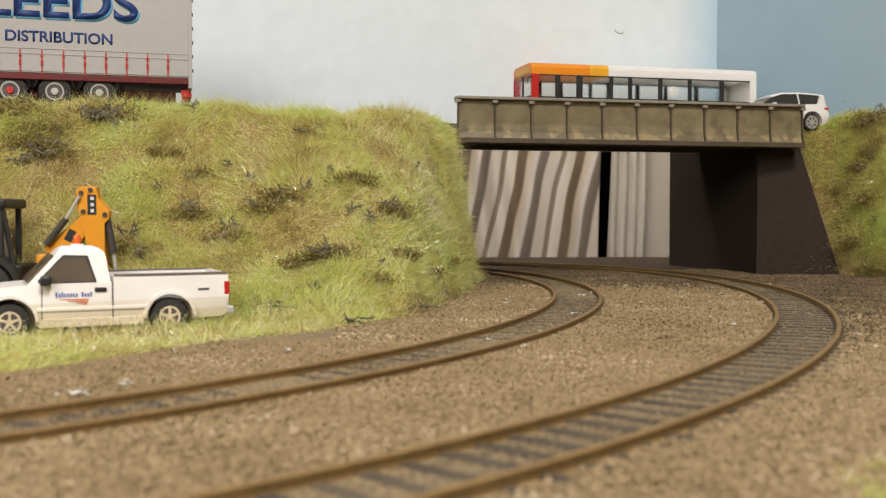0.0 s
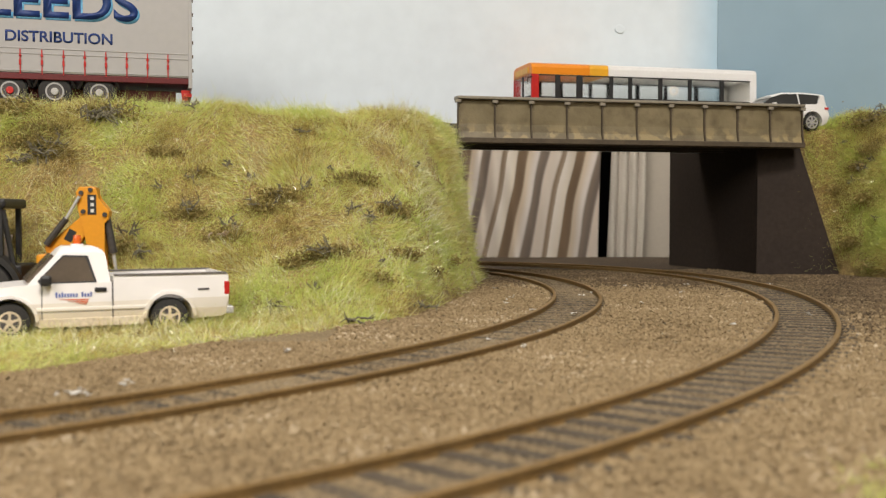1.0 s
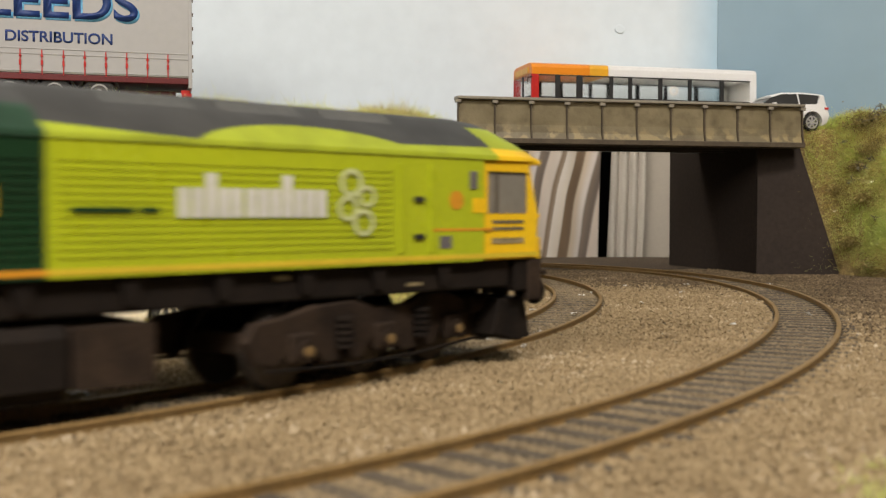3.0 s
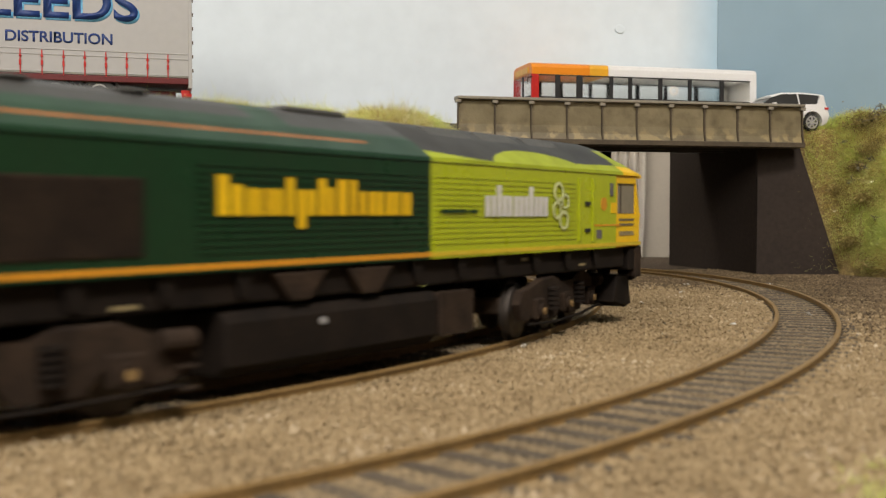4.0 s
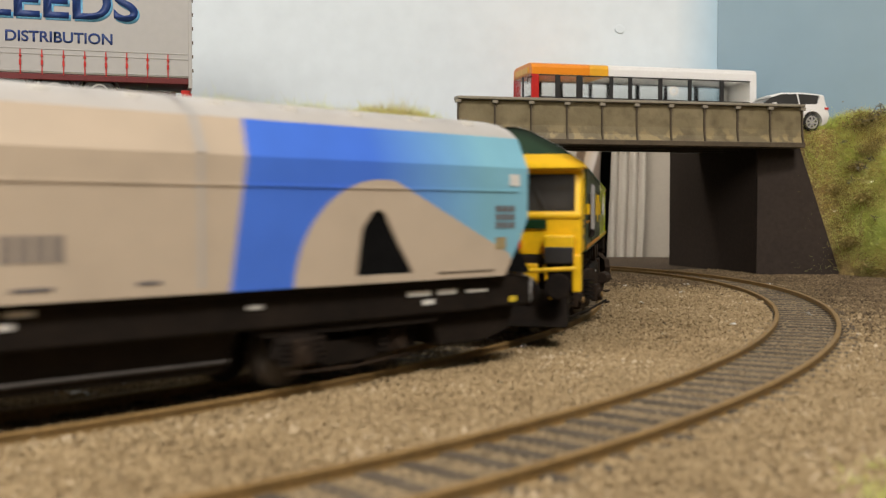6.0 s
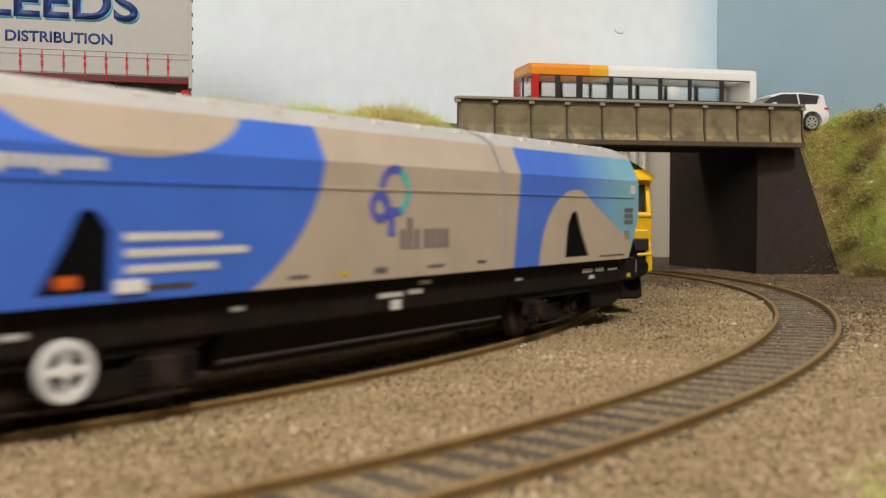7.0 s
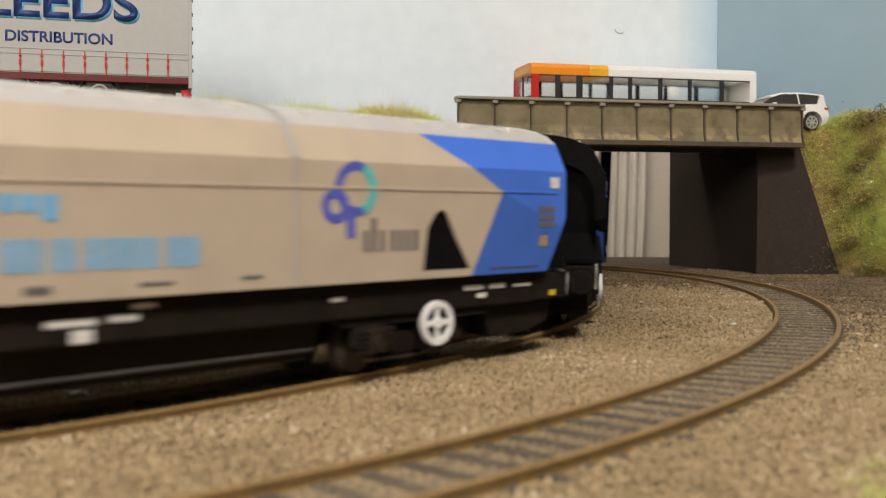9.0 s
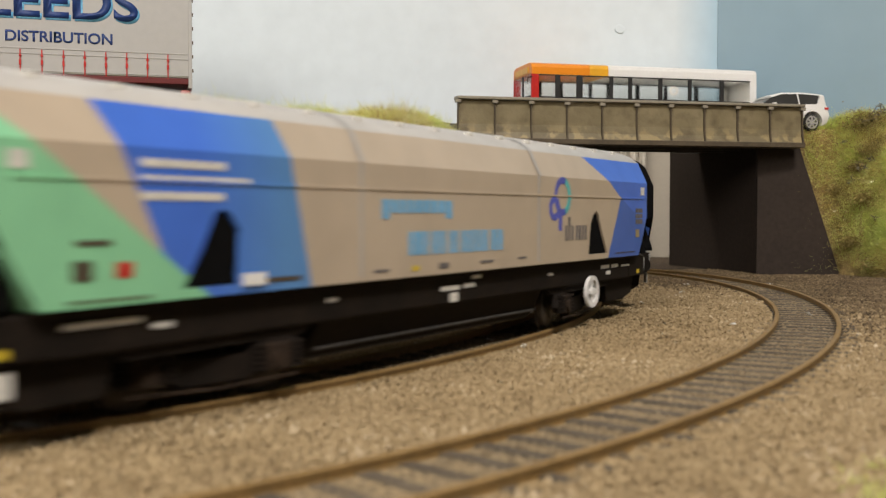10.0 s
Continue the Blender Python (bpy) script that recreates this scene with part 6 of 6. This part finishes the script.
def hopper_wagon(paint, first, label, behind):
    th = thing("hopper_wagon", label, "wagon", "hopper wagons behind the locomotive")
    W = 17.8
    prof = [(W, 18.2), (W, 26), (W, 30), (W, 35.6), (W, 35.9), (W, 40.6), (W - 1.5, 43.8), (W - 3.0, 47.0), (12.4, 48.8), (9.0, 50.2), (4.8, 51.2), (0, 51.5)]
    prof = [(-y, z) for y, z in prof] + [(y, z) for y, z in reversed(prof[:-1])]

    def reach(z):
        return float(np.interp(z, [18.2, 29.5, 60], [109.2, 116.2, 116.2]))

    cols = np.linspace(-1, 1, 25)
    bm = bmesh.new()
    grid = [[bm.verts.new((c * reach(z), y, z)) for y, z in prof] for c in cols]
    n = len(prof)
    for a, b in zip(grid[:-1], grid[1:]):
        for i in range(n):
            bm.faces.new((a[i], a[(i + 1) % n], b[(i + 1) % n], b[i]))
    for col in (grid[0], grid[-1]):
        for i in range((n - 3) // 2):
            bm.faces.new((col[i], col[i + 1], col[n - 2 - i], col[n - 1 - i]))
        bm.faces.new((col[(n - 3) // 2], col[(n - 1) // 2], col[(n + 1) // 2]))
    body = part("body", bm, paint, th, "painted body with bold livery fields")
    tool = bmesh.new()
    for s in (-1, 1):
        for y0, y1 in ((-19, -11.5), (11.5, 19)):
            prism([(s * 69.8 if s > 0 else s * 71.6, 19.7), (s * 83.8, 19.7), (s * 79.6, 26.0), (s * 76.8, 31.0), (s * 75.4, 31.8), (s * 73.6, 31.2), (s * 71.2, 28.2)], "y", y0, y1, tool)
        box(min(s * 112.6, s * 120), max(s * 112.6, s * 120), -15.2, 15.2, 21.0, 45.0, 0, tool)
    cut(body, tool)
    for p in body.data.polygons:
        p.use_smooth = True
    body.data.set_sharp_from_angle(angle=radians(24))
    for s in (-1, 1):
        for y0, y1 in ((-17.2, -14.0), (14.0, 17.2)):
            # Black blocks close behind the openings stand in for the shade inside.
            part("hopper_recess", box(min(s * 68, s * 85.5), max(s * 68, s * 85.5), y0, y1, 19.2, 32.4), M["black"], body, "black block standing in for the shade in the hopper opening")
    if first:
        part("valve", box(-80.6, -76.8, -17.6, -17.1, 20.4, 22.2, 0.2), M["beacon"], body, "orange valve")
    # seams, stiffener bands and hatch blocks
    for s in (-1, 1):
        part("seam", box(-113, 113, min(s * W, s * (W + 0.22)), max(s * W, s * (W + 0.22)), 35.5, 35.95, 0.05), paint, body)
    for x in ((37.6,) if first else (-38.6, 37.6)):
        band = [(y * 1.012, z + 0.25) for y, z in prof[5:-5]]
        part("roof_band", loft([[(x, y, z) for y, z in band], [(x + 1.3, y, z) for y, z in band]], None, False, False), M["curtain_side"], body, "pale grey joint band", True)
        for s in (-1, 1):
            part("side_joint", box(x + 0.2, x + 0.9, min(s * W, s * (W + 0.16)), max(s * W, s * (W + 0.16)), 19.0, 40.6, 0.05), M["curtain_side"] if s < 0 else paint, body)
    for k in range(15):
        for y in (-10.6, 10.6):
            part("roof_catch", box(-106 + k * 15, -103.4 + k * 15, y - 0.5, y + 0.5, 49.2, 50.3, 0.2), M["offwhite"], body)
    for k in range(29):
        rib = [(y * 1.004, z + 0.12) for y, z in prof[8:-8]]
        part("roof_rib", loft([[(-108 + k * 7.7 + dx, y, z) for y, z in rib] for dx in (0.0, 0.5)], None, False, False), paint, body)
    for s in (-1, 1):
        sx = s * 112.7
        end = part("end_panel", box(min(sx, sx + s * 0.6), max(sx, sx + s * 0.6), -15.1, 15.1, 21.1, 44.9), M["black"], body, "black end of the hopper")
        hole = [(-15.1, 21.1), (15.1, 21.1), (15.1, 44.9), (-15.1, 44.9)]
        part("end_liner", loft([[(s * 112.4, a, b) for a, b in hole], [(s * 116.25, a, b) for a, b in hole]], None, False), M["black"], end)
        edge = [(y * 0.999, z) for y, z in prof]
        part("end_frame", loft([[(s * (reach(z) + 0.05), y, z) for y, z in edge], [(s * (reach(z) + 0.05), y * 0.835, 20.8 + (z - 18.2) * 0.715) for y, z in edge]], None, False), M["black"], end)
        for y0, y1 in ((-5.6, -3.2), (3.2, 5.6)):
            part("end_strut", prism([(y0, 39.5), (y1 * 0.93, 39.5), (y1 * 0.58, 29.0), (y0 * 0.62, 29.0)], "x", min(sx, sx + s * 1.6), max(sx, sx + s * 1.6), bev=0.2), M["curtain_side"], end, "grey end strut")
        part("strut_foot", box(min(sx, sx + s * 1.8), max(sx, sx + s * 1.8), -4.0, 4.0, 27.8, 29.4, 0.2), M["curtain_side"], end)
        part("ladder", rod([(s * 116.6, 9, 21), (s * 116.6, 9, 44)], 0.4), M["underframe"], end)
        chute = [[(s * 111.5, -15.5, 29.0), (s * 111.5, 15.5, 29.0), (s * 111.5, 15.5, 18.6), (s * 111.5, -15.5, 18.6)], [(s * 117.5, -17.0, 19.4), (s * 117.5, 17.0, 19.4), (s * 117.5, 17.0, 18.4), (s * 117.5, -17.0, 18.4)]]
        part("end_chute", loft(chute), M["black"], end)
        part("label_plate", box(min(s * 117.3, s * 117.8), max(s * 117.3, s * 117.8), -7, -3.8, 18.6, 19.8), M["offwhite"], end)
        part("end_platform", box(min(s * 106, s * 119.5), max(s * 106, s * 119.5), -15.8, 15.8, 11.6, 17.8, 0.4), M["underframe"], th, "black end platform")
        buffer_pair(th, s * 119.0, s, 13.8, M["bogie"])
        part("handrail", rod([(s * 119.6, -15.2, 12.0), (s * 120.0, -15.4, 17.0), (s * 116, -15.4, 18.4)], 0.35), M["curtain_side"], th)
        if s < 0:
            bars(th, "step_plate", [(min(s * 112.2, s * 115.4), max(s * 112.2, s * 115.4), 7.2, 10.6)], 0, 0, -15.9, M["offwhite"], "pale plate by the step")
        bars(th, "step_mark", [(min(s * 112.6, s * 114.8), max(s * 112.6, s * 114.8), 12.4, 13.6)], 0, 0, -15.9, M["yellow_mark"], "small yellow mark")
        # Added black block fills the gap, for end gear and the shade below.
        part("brake_gear", prism([(s * 92, 11.4), (s * 117, 11.4), (s * 115, 6.2), (s * 108, 4.4), (s * 95, 4.4)], "y", -13.2, 13.2, bev=0.4), M["underframe"], th, "black block added for the gear and shade under the end platform")
        part("bogie_guard", prism([(s * 48, 11.4), (s * 96, 11.4), (s * 92, 9.6), (s * 52, 9.6)], "y", -14.6, -14.0), M["underframe"], th)
    part("solebar", box(-108, 108, -15.6, 15.6, 11.2, 18.0, 0.5), M["underframe"], th, "black solebar")
    part("solebar_lip", box(-109, 109, -16.6, 16.6, 17.2, 18.1, 0.2), M["underframe"], th)
    part("discharge_trough", prism([(-14.6, 11.4), (14.6, 11.4), (11, 4.4), (-11, 4.4)], "x", -47, 47, bev=0.5), M["underframe"], th, "black discharge trough")
    for y in (-12.6, -10.4):
        part("pipe", rod([(-46, y, 6.0 if y < -11 else 4.2), (46, y, 6.0 if y < -11 else 4.2)], 0.35), M["dark_steel"], th)
    for x in (-70, 70):
        bogie_light(th, x)
    # brake wheel with spokes
    hx = -78.4 if first else 75.0
    bw = part("hand_wheel", ring((hx, -16.6, 9.0), 4.5, 3.3, 0.9, "y", 28), M["white"], th, "white spoked hand wheel")
    sp = bmesh.new()
    for a in (0, 90):
        box(-3.6, 3.6, -16.9, -16.3, -0.55, 0.55, 0.1, sp, Matrix.Translation((hx, 0, 9.0)) @ Matrix.Rotation(radians(a), 4, "Y"))
    disc((hx, -16.7, 9.0), 1.2, 1.0, "y", 14, sp)
    part("spokes", sp, M["white"], bw)
    part("spindle", disc((hx, -15.6, 9.0), 0.7, 2.2, "y", 10), M["underframe"], bw)
    bars(th, "frame_mark", [(-104, -90, 15.2, 16.0), (-88, -84, 14.0, 14.8), (-6, 2, 14.2, 15.2), (4, 9, 14.4, 15.4), (8, 12, 16.2, 17.0), (-2, 1.4, 11.6, 13.6), (84, 90, 15.0, 16.0), (92, 97, 15.0, 16.0), (88, 91, 13.2, 14.2),
                             (100, 106, 15.0, 15.6), (-46, -43, 14.8, 15.5), (48, 51, 14.8, 15.5)], 0, 0, -15.7, M["offwhite"], "white frame lettering reduced to a bar", split=True)
    # lettering fields and emblem, plain shapes only
    y = -W - 0.02
    ox, fit_w = (1.8, 1.0) if first else (57.4, 0.84)
    em = part("emblem", ring((ox - 5.0, y, 35.6), 5.1, 3.4, 0.12, "y", 32), M["logo_blue"], body, "blue and green ring emblem")
    green_bm = ring((ox - 5.0, y - 0.06, 35.6), 5.15, 3.35, 0.12, "y", 32)
    bmesh.ops.delete(green_bm, geom=[v for v in green_bm.verts if v.co.x < ox - 4.0], context="VERTS")
    part("emblem_arc", green_bm, M["logo_green"], em)
    part("emblem_ring", ring((ox - 10.0, y - 0.04, 32.4), 3.2, 1.5, 0.12, "y", 28), M["logo_blue"], em)
    part("emblem_stem", box(ox - 7.4, ox - 5.4, y - 0.1, y, 26.6, 30.8), M["logo_blue"], em)
    b0 = ox - 3.2
    strokes = [(0, 1.3, 23.9, 27.9), (2.3, 3.7, 23.9, 30.2), (4.9, 6.2, 23.9, 27.9), (8.2, 9.6, 23.9, 27.9), (10.6, 12.0, 23.9, 27.9), (13.0, 14.4, 23.9, 27.9), (15.4, 16.8, 23.9, 27.9)]
    bars(body, "side_lettering", [(b0 + a * fit_w, b0 + b * fit_w, lo, hi) for a, b, lo, hi in strokes],
         0, 0, y, M["print_grey"], "dark lettering reduced to bars")
    if first:
        spans, x = [], -104.6
        while x < -72:
            w_ = 1.9 + 0.7 * math.sin(x * 3.1)
            spans.append((x, min(x + w_, -71.5), 37.2 - (0.8 if int(x) % 9 == 0 else 0), 39.0))
            x += w_ + 0.45
        bars(body, "name_lettering", spans, 0, 0, y, M["offwhite"], "white lettering reduced to bars")
        lx = (-69.0, (18.5, 25.0, 18.0), 27.6)
    else:
        bars(body, "light_lettering", [(-31.2 + k * 3.0, -31.2 + k * 3.0 + 2.3, 31.2 - (1.2 if k in (0, 8) else 0), 33.8) for k in range(9)], 0, 0, y, M["print_blue"], "light blue lettering reduced to bars")
        sp2, x = [], -21.8
        for w_ in (3.0, 4.4, 6.4, 4.4, 3.4, 3.4, 4.6, 6.0):
            sp2 += [(x + k * 2.05, x + k * 2.05 + 1.35, 22.6, 27.4) for k in range(max(2, round(w_ / 2.05)))]
            x += w_ + 0.75
        bars(body, "light_lettering", sp2, 0, 0, y, M["print_blue"], "large light blue lettering reduced to bars")
        lx = (-92.0, (17.5, 23.5, 17.0), 38.4)
    for k, w_ in enumerate(lx[1]):
        bars(body, "notice_line", [(lx[0], lx[0] + w_, lx[2] - 2.4 * k - 0.6, lx[2] - 2.4 * k + 0.6)], 0, 0, y, M["offwhite"], "white notice line reduced to a bar")
    for s in (-1, 1):
        bars(body, "plate", [(min(s * 110.6, s * 113.6), max(s * 110.6, s * 113.6), 36.8, 39.2)], 0, 0, y, M["offwhite"], "pale plate")
    bars(body, "vent_grid", [(106.4 + 2.0 * i, 108.0 + 2.0 * i, 28.0 + 1.7 * j, 29.3 + 1.7 * j) for i in range(3) for j in range(3)], 0, 0, y, M["print_grey"], "dark vent grid")
    bars(body, "round_mark", [(106.4, 109.4, 23.8, 26.2)], 0, 0, y, M["girder"], "dull brown mark")
    dark, rusty = M["print_grey"], M["girder_dark"]
    bars(body, "data_panel", [(-104, -100.6, 21.8, 24.6), (-103.4, -97.4, 26.6, 27.4)], 0, 0, y, rusty, "brown data panel")
    bars(body, "data_mark", [(-96.6, -93.6, 22.0, 24.2)], 0, 0, y, M["red"], "small red mark")
    bars(body, "foot_line", [(-105, -90, 18.9, 19.2), (90, 106, 19.3, 19.6), (-66, -56, 19.6, 20.4)], 0, 0, y, rusty, "thin dark line", split=True)
    bars(body, "foot_plate", [(-71.2, -65.6, 19.4, 21.4)], 0, 0, y - 0.4, M["white"], "white lever plate")
    bars(body, "foot_mark", [(-34, -29, 19.6, 20.2), (8, 14, 19.8, 20.4), (27, 31, 20.0, 20.6), (-10, -6, 19.4, 20.6)], 0, 0, y, M["print_grey"], "small grey marking", split=True)
    bars(body, "yellow_mark", [(-20.4, -18, 19.4, 20.4)], 0, 0, y, M["yellow_mark"], "small yellow mark")
    TRAIN.append((th, behind, 79.65))
    return th


hopper_wagon(PAINT_ONE, True, "blue and beige hopper wagon with a teal end", 257.4)
hopper_wagon(PAINT_TWO, False, "beige hopper wagon with blue front and mint green tail", 257.4 + 248.95)


# ---------------------------------------------------------------- what moves
def way_at(t):
    """How far the locomotive's middle has come along the inner track."""
    return 166.0 + 87.394 * (t - 5) + 0.407 * (t - 5) ** 2


def on_line(s, half):
    """Pose of a vehicle whose two pivots, half apart from its middle, follow the inner track."""
    ax, ay, _ = CURVE_A.at(s + half)
    bx, by, _ = CURVE_A.at(s - half)
    return (ax + bx) / 2, (ay + by) / 2, math.degrees(math.atan2(ay - by, ax - bx))


def motions():
    steps = [i * 0.25 for i in range(41)]
    about = {}
    for ob, behind, half in TRAIN:
        about[ob.name] = (behind, half)
        rows = []
        for t in steps:
            x, y, a = on_line(way_at(t) - behind, half)
            rows.append((t, mm_pose(x, y, 0, a)))
        walk(ob, rows)
    # bogies turn under their vehicles with the bend
    for bo, x in BOGIES:
        behind, half = about[bo.parent.name]
        rows = []
        for t in steps:
            s = way_at(t) - behind
            _, _, a = on_line(s, half)
            _, _, b = CURVE_A.at(s + x)
            rows.append((t, mm_pose(x, 0, 0, math.degrees(b) - a)))
        walk(bo, rows)
    # wheels roll
    for ws, x, r in WHEELSETS:
        rows = []
        for i in range(101):
            t = i * 0.1
            roll = math.degrees((way_at(t) - way_at(0)) / r)
            rows.append((t, mm_pose(x, 0, r, 0, 0, roll)))
        walk(ws, rows)


motions()
